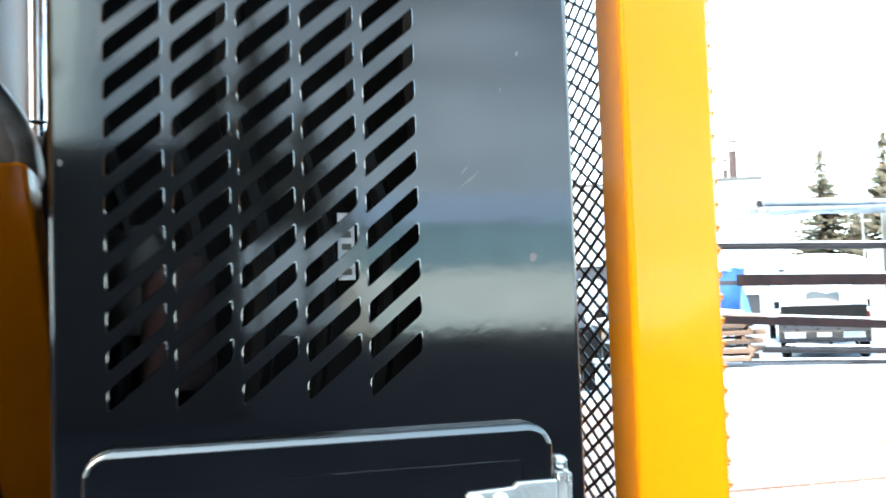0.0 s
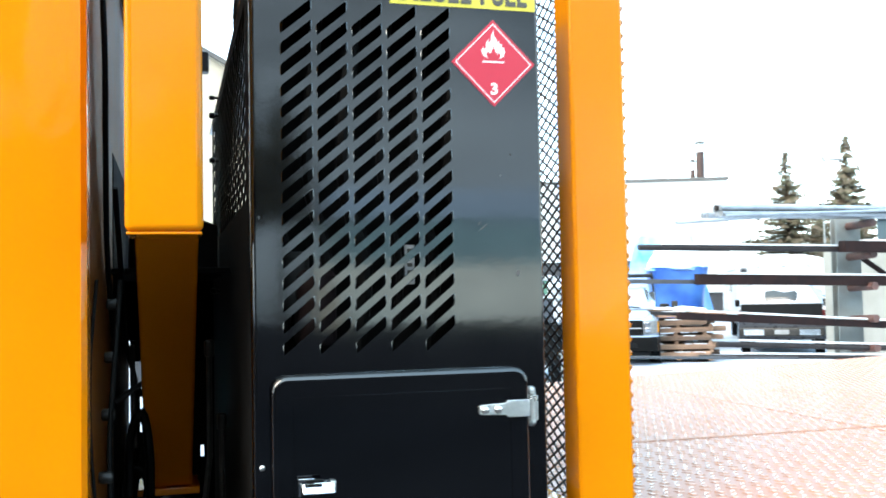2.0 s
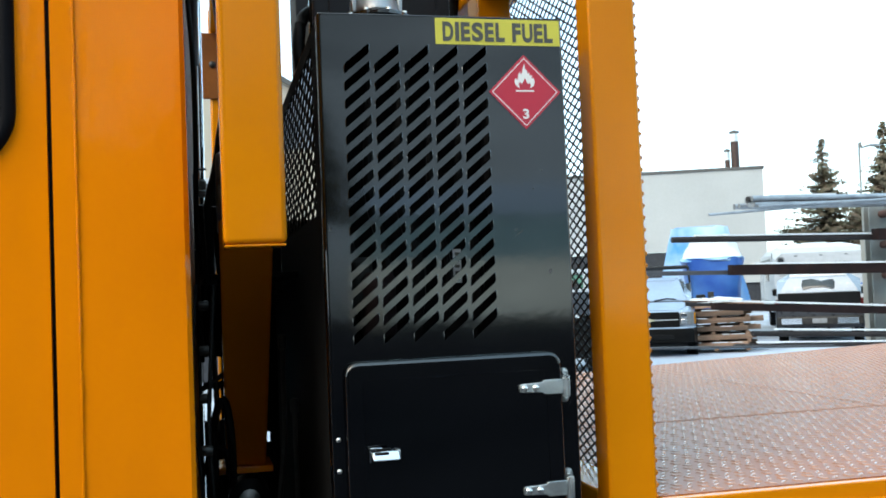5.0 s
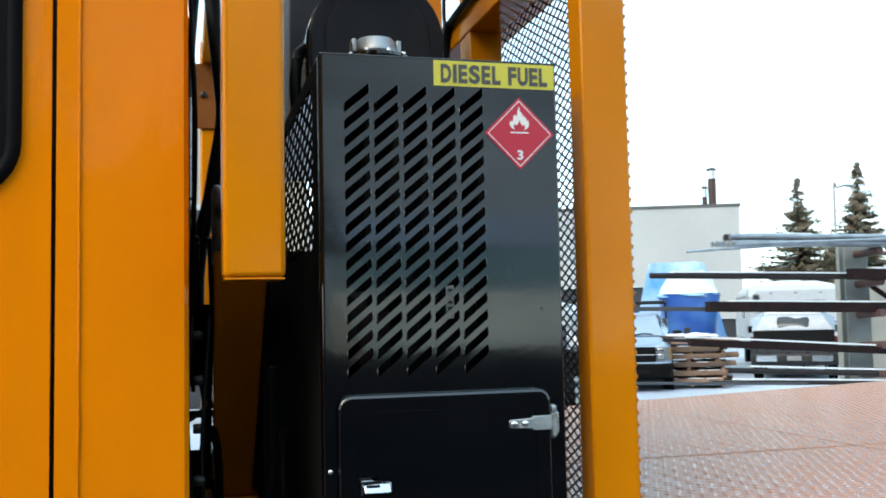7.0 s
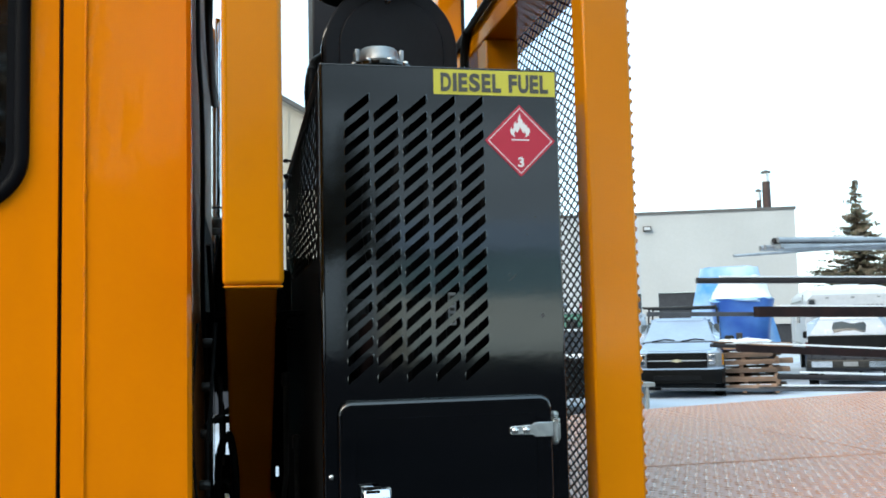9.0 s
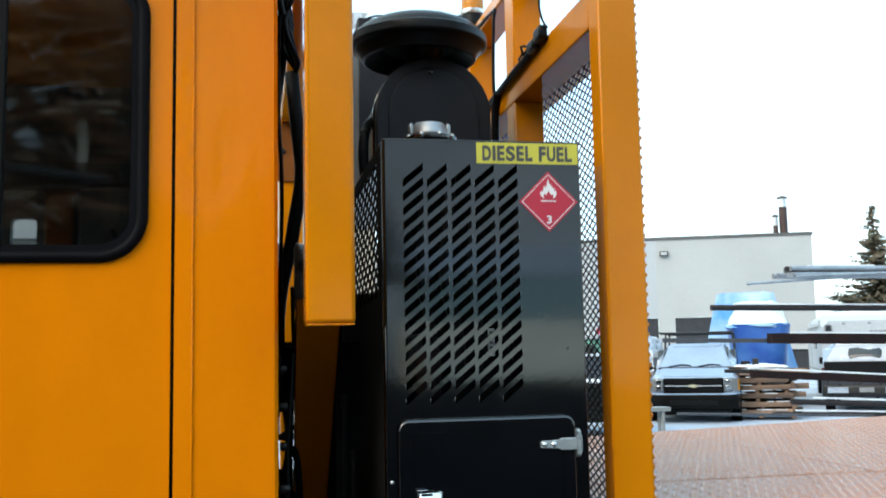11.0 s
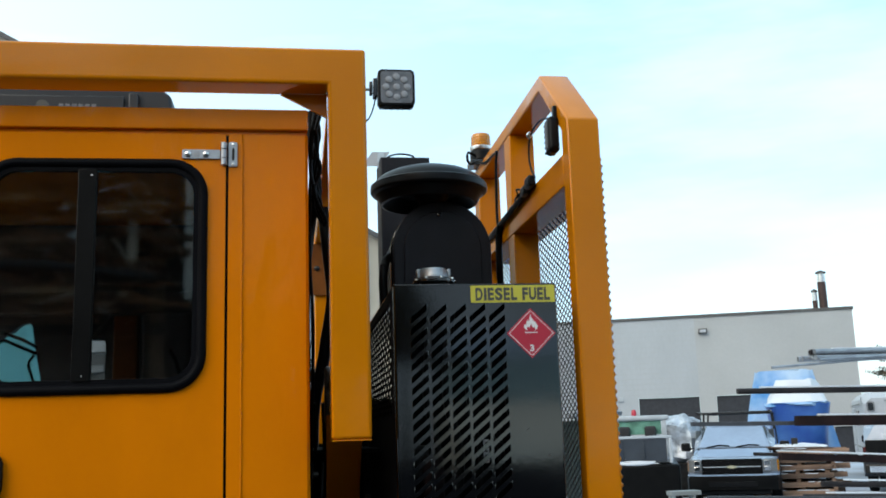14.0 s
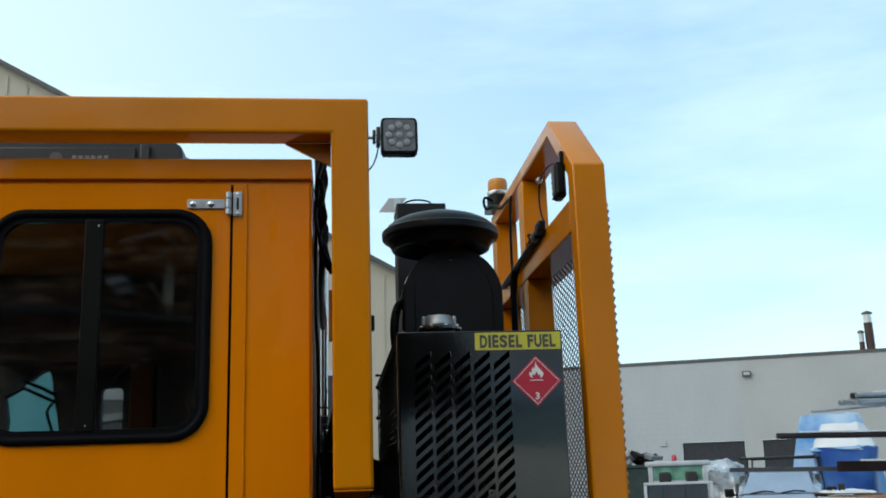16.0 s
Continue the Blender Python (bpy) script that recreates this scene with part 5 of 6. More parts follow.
bar("square_tube", 7.62, 14.0, RYK - 0.36, 2.215, 0.068, RUST, "thick rust-brown square tube on an upper arm", square=True, tilt=-0.1)
bar("steel_pipe", 5.95, 14.0, RYK - 0.25, 1.080, 0.034, PIPE_DARK, "long dark steel pipe on the rack", tilt=-0.42)
bar("steel_pipe", 4.45, 7.0, RYK - 0.30, 0.985, 0.016, TUBE_MID, "thin grey steel pipe lying low on the rack", tilt=-0.10)
bar("steel_pipe", 5.70, 14.0, RYK - 0.25, 0.945, 0.024, PIPE_DARK, "thin dark steel pipe lying low on the rack", tilt=-0.33)
for k in range(9):
    y = RYK - 0.42 + 0.075 * (k % 5)
    z = 2.60 + 0.07 * (k // 5)
    m = PIPE_DARK if k == 6 else PIPE_GREY
    bar("conduit_pipe", 5.92 + random.uniform(-0.05, 0.12), 7.1 if k == 6 else 13.5, y, z + 0.005, 0.034, m, "galvanised pipe in a loose bundle on top of the rack")
bar("conduit_pipe", 5.33, 10.5, RYK - 0.47, 2.49, 0.016, PIPE_GREY, "thin galvanised pipe slanting across the rack", tilt=0.3)
bar("conduit_pipe", 5.95, 10.5, RYK - 0.50, 2.575, 0.016, PIPE_GREY, "thin galvanised pipe slanting across the rack", tilt=0.14)
saw = thing("sawhorse", (4.4, 10.1, GZ), "small grey steel sawhorse standing in the snow", "sawhorse")
part("top_bar", Shape().box(4.17, 4.55, 9.95, 10.15, 0.99, 1.04, 0.004), COLUMN, saw)
for x in (4.20, 4.46):
    for y in (9.98, 10.1):
        part("leg", Shape().tube([(x, y, 0.99), (x, y, GZ)], 0.022, 8), COLUMN, saw)


# ---- vehicles ----
BADGE = mat("dull_gilt_badge", (0.48, 0.44, 0.30), 0.4, metal=0.3)
def loft(shape, sections):
    """Sections: (y, [(x, z), ...]) with equal counts, closed into a body."""
    bm = shape.bm
    rows = [[bm.verts.new((x, y, z)) for x, z in pts] for y, pts in sections]
    n = len(rows[0])
    for a, b in zip(rows, rows[1:]):
        for k in range(n):
            bm.faces.new((a[k], a[(k + 1) % n], b[(k + 1) % n], b[k]))
    bm.faces.new(rows[0])
    bm.faces.new(rows[-1][::-1])
    return shape


def ring(w0, w1, z0, z1, r=0.12):
    """Half widths at bottom and top, soft upper corners."""
    return [(-w0, z0), (w0, z0), (w0 + 0.0, z0 + (z1 - z0) * 0.6), (w1, z1 - r), (w1 - r, z1), (-w1 + r, z1), (-w1, z1 - r), (-w0, z0 + (z1 - z0) * 0.6)]


def place(root, m):
    root.matrix_basis = m
    return root


def pickup(label, canopy=False, paint=TRUCK_WHITE):
    """A full-size pickup at the origin, nose towards -y, wheels on z = 0."""
    t = thing("pickup_truck", (0, 0, 0), label, "truck")
    part("body", loft(Shape(), [(0.05, ring(0.84, 0.80, 0.52, 0.985, 0.05)), (0.13, ring(0.94, 0.89, 0.47, 1.02, 0.06)), (0.40, ring(0.995, 0.955, 0.44, 1.075, 0.10)), (1.40, ring(1.01, 0.965, 0.42, 1.185, 0.11)), (1.6, ring(1.01, 0.97, 0.40, 1.17, 0.10)), (5.5, ring(1.01, 0.97, 0.42, 1.17, 0.08)), (5.6, ring(0.98, 0.95, 0.5, 1.15, 0.06))]), paint, t)
    part("cabin", loft(Shape(), [(1.33, ring(0.92, 0.89, 1.08, 1.22, 0.03)), (2.08, ring(0.93, 0.73, 1.08, 1.69, 0.10)), (2.45, ring(0.93, 0.755, 1.08, 1.735, 0.10)), (3.4, ring(0.93, 0.75, 1.08, 1.725, 0.10)), (3.72, ring(0.93, 0.82, 1.08, 1.45, 0.09))]), paint, t)
    gr = part("grille", Shape().box(-0.635, 0.635, -0.02, 0.07, 0.665, 0.975, 0.02), BLACK_MATT, t, "black grille with a pale cross bar")
    part("grille_frame", sheet(rounded(-0.655, 0.655, 0.650, 0.995, 0.03, 3), [rounded(-0.625, 0.625, 0.678, 0.968, 0.02, 3)], -0.035, -0.021), BLACK_MATT, gr)
    part("grille_bar", Shape().box(-0.622, 0.622, -0.045, -0.021, 0.812, 0.832, 0.004), UTV_GREY, gr)
    for z in (0.715, 0.76, 0.88, 0.925):
        part("grille_slat", Shape().box(-0.62, 0.62, -0.030, -0.0205, z - 0.005, z + 0.005), RUBBER, gr)
    part("badge", Shape().prism([(-0.10, 0.797), (-0.035, 0.797), (-0.035, 0.783), (0.035, 0.783), (0.035, 0.797), (0.10, 0.797), (0.10, 0.843), (0.035, 0.843), (0.035, 0.857), (-0.035, 0.857), (-0.035, 0.843), (-0.10, 0.843)], 'y', -0.062, -0.046), BADGE, gr)
    bump = part("front_bumper", loft(Shape(), [(-0.15, ring(0.78, 0.78, 0.33, 0.625, 0.05)), (-0.05, ring(0.96, 0.96, 0.32, 0.635, 0.05)), (0.24, ring(1.02, 1.02, 0.32, 0.635, 0.05))]), RUBBER, t, "dark front bumper with a bright upper lip")
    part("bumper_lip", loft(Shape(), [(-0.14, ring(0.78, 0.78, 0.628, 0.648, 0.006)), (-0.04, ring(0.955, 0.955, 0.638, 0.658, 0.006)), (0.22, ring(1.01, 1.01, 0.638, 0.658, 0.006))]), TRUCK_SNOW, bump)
    part("air_slot", Shape().box(-0.52, 0.52, -0.165, -0.151, 0.40, 0.50, 0.004), BLACK_MATT, bump)
    part("valance", Shape().box(-0.80, 0.80, 0.0, 0.12, 0.22, 0.318, 0.02), BLACK_MATT, bump)
    for sx in (-1, 1):
        lampf = part("headlamp", Shape().prism([(sx * a, b) for a, b in ((0.665, -0.012), (0.88, 0.035), (0.965, 0.13), (0.998, 0.30), (0.90, 0.30), (0.70, 0.08))], 'z', 0.70, 0.985, 0.010), LENS, t, "clear wrap-round headlamp")
        part("reflector", Shape().box(*sorted((sx * 0.69, sx * 0.82)), -0.016, 0.012, 0.86, 0.955, 0.006).box(*sorted((sx * 0.69, sx * 0.82)), -0.016, 0.012, 0.735, 0.83, 0.006), CHROME, lampf)
        part("indicator", Shape().prism([(sx * a, b) for a, b in ((0.970, 0.125), (1.002, 0.29), (0.985, 0.295), (0.955, 0.14))], 'z', 0.72, 0.96), AMBER, lampf)
        mi = part("mirror", Shape().box(*sorted((sx * 1.03, sx * 1.25)), 1.55, 1.66, 1.14, 1.34, 0.04, 3), BLACK_MATT, t, "black door mirror")
        part("mirror_arm", Shape().box(*sorted((sx * 0.95, sx * 1.04)), 1.58, 1.64, 1.17, 1.22, 0.01), BLACK_MATT, mi)
        part("wheel_arch", Shape().lathe([(0.45, -0.02), (0.47, -0.02), (0.47, 0.02), (0.45, 0.02)], (sx * 1.0, 0.95, 0.42), 'x', 28), BLACK_MATT, t)
        part("tail_lamp", Shape().box(*sorted((sx * 0.90, sx * 0.99)), 5.52, 5.63, 0.85, 1.12, 0.01), TAIL_RED, t, "dark red tail lamp")
        part("side_window", Shape().prism([(1.75, 1.22), (2.15, 1.62), (3.35, 1.62), (3.45, 1.22)], 'x', *sorted((sx * 0.80, sx * 0.925)), 0.01), CAR_GLASS, t)
        part("door_line", Shape().box(*sorted((sx * 1.004, sx * 1.012)), 2.48, 2.49, 0.5, 1.1), BLACK_MATT, t)
        for y in (0.95, 4.4):
            wheel = part("wheel", Shape().lathe([(0.24, -0.12), (0.36, -0.11), (0.385, -0.06), (0.385, 0.06), (0.36, 0.11), (0.24, 0.12)], (sx * 0.88, y, 0.385), 'x', 28), RUBBER, t)
            part("rim", Shape().lathe([(0.235, -0.125), (0.20, -0.10), (0.20, 0.10), (0.235, 0.125)], (sx * 0.88, y, 0.385), 'x', 20), STEEL, wheel)
    part("windscreen", Shape().prism([(1.315, 1.222), (1.37, 1.195), (2.06, 1.66), (2.035, 1.675)], 'x', -0.76, 0.76, 0.004), CAR_GLASS, t)
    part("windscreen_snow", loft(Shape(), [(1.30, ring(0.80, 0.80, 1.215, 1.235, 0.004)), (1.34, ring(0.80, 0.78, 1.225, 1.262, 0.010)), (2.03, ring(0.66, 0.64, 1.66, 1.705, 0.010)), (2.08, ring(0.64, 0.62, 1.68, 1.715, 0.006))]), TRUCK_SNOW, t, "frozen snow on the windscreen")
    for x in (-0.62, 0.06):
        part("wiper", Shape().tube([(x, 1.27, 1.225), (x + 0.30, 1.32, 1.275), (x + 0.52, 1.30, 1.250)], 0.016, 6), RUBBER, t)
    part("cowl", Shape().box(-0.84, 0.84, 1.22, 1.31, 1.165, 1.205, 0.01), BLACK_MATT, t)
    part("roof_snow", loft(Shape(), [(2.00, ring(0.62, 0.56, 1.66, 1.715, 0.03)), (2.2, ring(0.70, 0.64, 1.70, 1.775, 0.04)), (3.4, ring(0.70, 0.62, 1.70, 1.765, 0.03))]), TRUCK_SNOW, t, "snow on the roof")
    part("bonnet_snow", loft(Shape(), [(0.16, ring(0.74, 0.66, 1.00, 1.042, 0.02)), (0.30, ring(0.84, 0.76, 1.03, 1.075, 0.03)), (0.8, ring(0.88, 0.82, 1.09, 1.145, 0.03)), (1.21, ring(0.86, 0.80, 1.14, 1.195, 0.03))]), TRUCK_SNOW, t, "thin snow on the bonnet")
    if canopy:
        part("canopy", loft(Shape(), [(3.76, ring(0.95, 0.66, 1.2, 1.80, 0.09)), (5.2, ring(0.95, 0.66, 1.2, 1.82, 0.09)), (5.58, ring(0.95, 0.92, 1.2, 1.27, 0.02))]), TRUCK_WHITE, t, "white canopy over the bed")
        part("canopy_snow", loft(Shape(), [(3.8, ring(0.62, 0.58, 1.78, 1.88, 0.03)), (5.2, ring(0.62, 0.58, 1.79, 1.90, 0.03)), (5.32, ring(0.64, 0.58, 1.66, 1.76, 0.02))]), BRIGHT_SNOW, t)
        part("rear_window", Shape().prism([(-0.36, -0.13), (-0.31, -0.16), (-0.12, -0.10), (0.12, -0.11), (0.34, -0.17), (0.38, -0.04), (0.35, 0.12), (0.15, 0.15), (-0.08, 0.08), (-0.33, 0.13), (-0.38, 0.04)], 'y', -0.012, 0.012, 0.003).move(pose(0, 5.45, 1.475, 34.5, 0, 0)), CAR_GLASS, t, "dark rear window cleared of snow")
        part("tailgate", Shape().box(-0.93, 0.93, 5.60, 5.64, 0.92, 1.275, 0.02), BLACK_MATT, t, "dark tailgate")
        part("rear_bumper", Shape().box(-0.97, 0.97, 5.6, 5.82, 0.50, 0.70, 0.03), DARK_METAL, t)
        part("step_plate", Shape().box(-0.86, -0.40, 5.821, 5.84, 0.53, 0.67), CHROME, t)
        part("step_plate", Shape().box(0.40, 0.86, 5.821, 5.84, 0.53, 0.67), CHROME, t)
        part("plate_bar", Shape().box(-0.16, 0.16, 5.822, 5.835, 0.55, 0.66), GREY_PANEL, t)
    else:
        lr = part("ladder_rack", Shape().tube([(-0.85, 2.0, 2.03), (0.85, 2.0, 2.03)], 0.03, 8), DARK_METAL, t, "dark steel ladder rack over the cab")
        for y in (3.4, 4.6, 5.4):
            part("rack_bar", Shape().tube([(-0.85, y, 2.03), (0.85, y, 2.03)], 0.025, 8), DARK_METAL, lr)
        for sx in (-1, 1):
            part("rack_rail", Shape().tube([(sx * 0.85, 1.95, 2.05), (sx * 0.85, 5.45, 2.05)], 0.025, 8), DARK_METAL, lr)
            for y in (3.9, 5.3):
                part("rack_post", Shape().tube([(sx * 0.85, y, 2.05), (sx * 0.92, y, 1.2)], 0.025, 8), DARK_METAL, lr)
    return t


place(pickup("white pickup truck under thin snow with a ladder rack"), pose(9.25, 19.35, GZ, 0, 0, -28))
REAR = Vector((13.85, 19.73))
place(pickup("dark pickup truck with a snowy white canopy", True, DARK_PAINT), pose(REAR.x + 5.7 * 0.57, REAR.y + 5.7 * 0.82, GZ, 0, 0, 145))

rv = thing("camper_trailer", (0, 0, 0), "white camper trailer with a small side window", "trailer")
part("shell", loft(Shape(), [(0.0, ring(1.42, 1.38, 0.7, 2.42, 0.2)), (0.35, ring(1.5, 1.45, 0.55, 2.58, 0.2)), (5.8, ring(1.5, 1.45, 0.55, 2.61, 0.2)), (6.0, ring(1.4, 1.38, 0.6, 2.48, 0.2))]), RV_WHITE, rv)
wf = part("front_window", Shape().prism(rounded(-1.30, -1.12, 2.02, 2.28, 0.05), 'y', -0.02, 0.16, 0.01), CAR_GLASS, rv)
part("window_frame", sheet(rounded(-1.33, -1.09, 1.99, 2.31, 0.07), [rounded(-1.29, -1.13, 2.03, 2.27, 0.05)], -0.03, -0.021), GREY_PANEL, wf)
part("stripe", Shape().box(-1.25, 1.25, -0.012, 0.02, 1.2, 1.3), GREY_PANEL, rv)
part("stripe", Shape().box(-1.25, 1.25, -0.012, 0.02, 1.36, 1.40), TARP_BLUE, rv)
s = Shape()
for k in range(7):
    s.box(0.0 + k * 0.13, 0.09 + k * 0.13, -0.014, 0.02, 1.98 + 0.02 * (k % 2), 2.10)
part("name_bars", s, GREY_PANEL, rv, "pale grey illegible lettering")
part("cap_seam", Shape().box(-1.26, 1.26, -0.010, 0.02, 1.70, 1.72), COLUMN, rv)
for x in (-1.46, 1.43):
    part("corner_trim", Shape().box(x, x + 0.03, 0.30, 0.38, 0.6, 2.45, 0.008), COLUMN, rv)
part("gutter", Shape().box(-1.515, -1.505, 0.4, 5.7, 2.22, 2.26).box(-1.515, -1.505, 0.4, 5.7, 0.86, 0.90), COLUMN, rv)
part("side_window", Shape().prism(rounded(1.2, 2.4, 1.55, 2.05, 0.06), 'x', -1.525, -1.49, 0.008), CAR_GLASS, rv)
part("entry_door", Shape().prism(rounded(3.6, 4.3, 0.7, 2.15, 0.06), 'x', -1.52, -1.49, 0.008), UTV_GREY, rv)
part("roof_vent", Shape().box(-0.4, 0.4, 1.5, 2.4, 2.58, 2.78, 0.06), RV_WHITE, rv)
part("roof_snow", loft(Shape(), [(0.4, ring(1.2, 1.1, 2.54, 2.63, 0.04)), (1.4, ring(1.2, 0.9, 2.54, 2.74, 0.08)), (3.0, ring(1.2, 1.0, 2.54, 2.70, 0.06)), (5.6, ring(1.2, 1.1, 2.56, 2.67, 0.04))]), BRIGHT_SNOW, rv)
for x in (-0.75, 0.0, 0.75):
    part("marker_lamp", Shape().box(x - 0.05, x + 0.05, -0.02, 0.10, 2.30, 2.345), GREY_PANEL, rv)
for sx in (-1, 1):
    part("wheel", Shape().lathe([(0.2, -0.1), (0.35, -0.09), (0.35, 0.09), (0.2, 0.1)], (sx * 1.3, 3.4, 0.35), 'x', 24), RUBBER, rv)
part("tow_frame", Shape().box(-0.5, 0.5, -1.2, 5.9, 0.42, 0.56, 0.02), DARK_METAL, rv)
part("jack_leg", Shape().tube([(0, -1.0, 0.0), (0, -1.0, 0.45)], 0.05, 8), DARK_METAL, rv)
place(rv, pose(18.5, 26.3, GZ, 0, 0, -28))

boat = thing("covered_boat", (0, 0, 0), "boat on a trailer wrapped in blue and pale tarpaulin", "boat")
def drape(pts_lo, pts_hi, seed, n=28, folds=0.05):
    """A draped skirt between two round outlines, with uneven folds."""
    sh = Shape()
    rows = []
    for j in range(9):
        f = j / 8
        row = []
        for k in range(n):
            a = k * math.tau / n
            rx = pts_lo[0] * (1 - f) + pts_hi[0] * f
            ry = pts_lo[1] * (1 - f) + pts_hi[1] * f
            z = pts_lo[2] * (1 - f) + pts_hi[2] * f
            d = 1 + folds * noise.noise(Vector((math.cos(a) * 2.2 + seed, math.sin(a) * 2.2, f * 1.5)))
            ca, sa = math.cos(a), math.sin(a)
            p = 0.55
            row.append(sh.bm.verts.new((math.copysign(abs(ca) ** p, ca) * rx * d, math.copysign(abs(sa) ** p, sa) * ry * d, z + 0.06 * noise.noise(Vector((ca * 3, sa * 3 + seed, f))))))
        rows.append(row)
    for a, b in zip(rows, rows[1:]):
        for k in range(n):
            sh.bm.faces.new((a[k], a[(k + 1) % n], b[(k + 1) % n], b[k]))
    sh.bm.faces.new(rows[0][::-1])
    sh.bm.faces.new(rows[-1])
    return sh
def moved(sh, x, y):
    bmesh.ops.translate(sh.bm, verts=sh.bm.verts, vec=(x, y, 0))
    return sh
part("hull_cover", moved(drape((0.66, 1.3, 0.85), (0.86, 1.5, 2.25), 1.0), 0.28, 0.0), TARP_BLUE, boat, "deep blue tarpaulin round the hull")
part("cover_hem", moved(drape((0.865, 1.51, 2.20), (0.87, 1.52, 2.27), 1.0), 0.28, 0.0), TARP_PALE, boat, "pale folded hem of the cover")
part("top_cover", moved(drape((0.85, 1.45, 2.272), (0.55, 1.1, 2.9), 4.0, folds=0.12), 0.28, 0.0), BRIGHT_SNOW, boat, "snow lying on the cover")
part("back_cover", moved(drape((1.38, 0.9, 0.8), (0.86, 0.6, 3.28), 7.0, folds=0.09), -0.02, 1.9), TARP_PALE, boat, "pale blue tarpaulin over the cabin")
part("trailer_frame", Shape().box(-0.9, 0.9, -1.2, 2.6, 0.6, 0.82, 0.02), DARK_METAL, boat)
for sx in (-1, 1):
    part("wheel", Shape().lathe([(0.2, -0.1), (0.33, -0.09), (0.33, 0.09), (0.2, 0.1)], (sx * 0.95, 0.8, 0.33), 'x', 24), RUBBER, boat)
    part("prop", Shape().tube([(sx * 0.6, -1.1, 0.0), (sx * 0.6, -1.1, 0.62)], 0.04, 8), DARK_METAL, boat)
place(boat, pose(13.45, 24.6, GZ, 0, 0, -28))

# ---- lumber, bin, utility vehicle ----
stack = thing("lumber_stack", (11.45, 20.0, GZ), "stack of weathered boards on bearers with snow on top", "lumber")
LM = Matrix.Translation((11.28, 20.05, GZ)) @ Matrix.Rotation(radians(-29), 4, 'Z')
random.seed(21)
bmesh_board = Shape().box(-0.76, 0.76, -0.075, 0.075, -0.055, 0.055, 0.004).mesh("board", LUMBER)
for layer in range(6):
    z = 0.17 + layer * 0.185
    shift = random.uniform(-0.12, 0.12)
    for x in (-0.66, 0.0, 0.62):
        part("bearer", Shape().box(x - 0.045, x + 0.045, -0.6, 0.6, z - 0.130, z - 0.056, turn=LM @ pose(random.uniform(-0.06, 0.06), 0, 0, 0, 0, random.uniform(-4, 4))), LUMBER, stack)
    for k in range(8):
        ob = new("board", bmesh_board)
        ob.parent, ob.matrix_parent_inverse = stack, stack.matrix_basis.inverted()
        ob.matrix_basis = LM @ pose(shift + random.uniform(-0.30, 0.26), -0.56 + k * 0.16, z + random.uniform(-0.012, 0.012), random.uniform(-5, 5), random.uniform(-2, 2), random.uniform(-5, 5))
for k in range(16):
    part("snow_patch", Shape().box(-0.5, 0.5, -0.03, 0.03, 0, 0.014, turn=LM @ pose(random.uniform(-0.55, 0.55), -0.60 + random.uniform(-0.05, 0.03), 0.228 + 0.185 * (k % 6), 0, 0, random.uniform(-5, 5)) @ Matrix.Diagonal((random.uniform(0.12, 0.4), 1, 1, 1))), BRIGHT_SNOW, stack)
part("sheet_board", Shape().box(-0.80, 0.62, -0.62, 0.45, 1.16, 1.19, 0.003, turn=LM @ pose(0, 0, 0, 0, 2, 7)), LUMBER, stack)
part("top_block", Shape().box(-0.16, -0.02, -0.45, -0.25, 1.225, 1.40, 0.01, turn=LM), DARK_METAL, stack)
part("snow_cap", moved(drape((0.62, 0.5, 1.255), (0.45, 0.38, 1.31), 2.0, 20, 0.2), 11.23, 20.05), BRIGHT_SNOW, stack, "thin snow on the boards")

bin_ = thing("scrap_bin", (6.9, 21.6, GZ), "dark green steel bin heaped with scrap", "bin")
part("tub", Shape().prism([(6.25, GZ), (7.35, GZ), (7.45, 1.95), (6.15, 1.95)], 'y', 21.0, 22.4, 0.02), GREEN_BIN, bin_)
part("rim", Shape().box(6.10, 7.50, 20.95, 22.45, 1.95, 2.02, 0.01), GREEN_BIN, bin_)
random.seed(4)
for k in range(9):
    x, y = random.uniform(6.3, 7.3), random.uniform(21.1, 22.2)
    part("scrap", Shape().box(-0.22, 0.22, -0.1, 0.1, -0.05, 0.05, 0.01, turn=pose(x, y, 2.08 + random.uniform(0, 0.18), random.uniform(-50, 50), random.uniform(-50, 50), random.uniform(0, 180))), RUST if k % 2 else GREY_PANEL, bin_)

BED_GREY = mat("blue_grey_plastic", (0.030, 0.038, 0.05), 0.5, var=0.1)
utv = thing("utility_vehicle", (0, 0, 0), "small grey utility vehicle with a green tinted screen", "vehicle")
part("chassis", Shape().box(-0.74, 0.74, -0.14, 2.6, 0.35, 1.08, 0.05), RUBBER, utv)
part("cargo_bed", Shape().prism([(-0.03, 1.12), (-0.06, 1.55), (0.04, 1.55), (0.06, 1.12)], 'x', -0.56, 0.52, 0.015), BED_GREY, utv, "dark cargo bed side")
for x in (-0.30, 0.10):
    part("bed_rib", Shape().box(x - 0.012, x + 0.012, -0.075, -0.04, 1.14, 1.53, 0.004), BED_GREY, utv)
part("bed_rim", Shape().box(-0.62, 0.62, -0.08, 0.10, 1.551, 1.60, 0.012), UTV_GREY, utv)
for sx in (-1, 1):
    part("bed_edge", Shape().box(*sorted((sx * 0.56, sx * 0.62)), -0.085, 0.06, 1.10, 1.55, 0.015), UTV_GREY, utv)
part("bed_floor", Shape().box(-0.60, 0.60, 0.0, 0.95, 1.085, 1.115, 0.01), BLACK_MATT, utv)
part("cab_back", Shape().box(-0.55, 0.55, 0.95, 1.0, 0.73, 1.62, 0.02), UTV_GREY, utv)
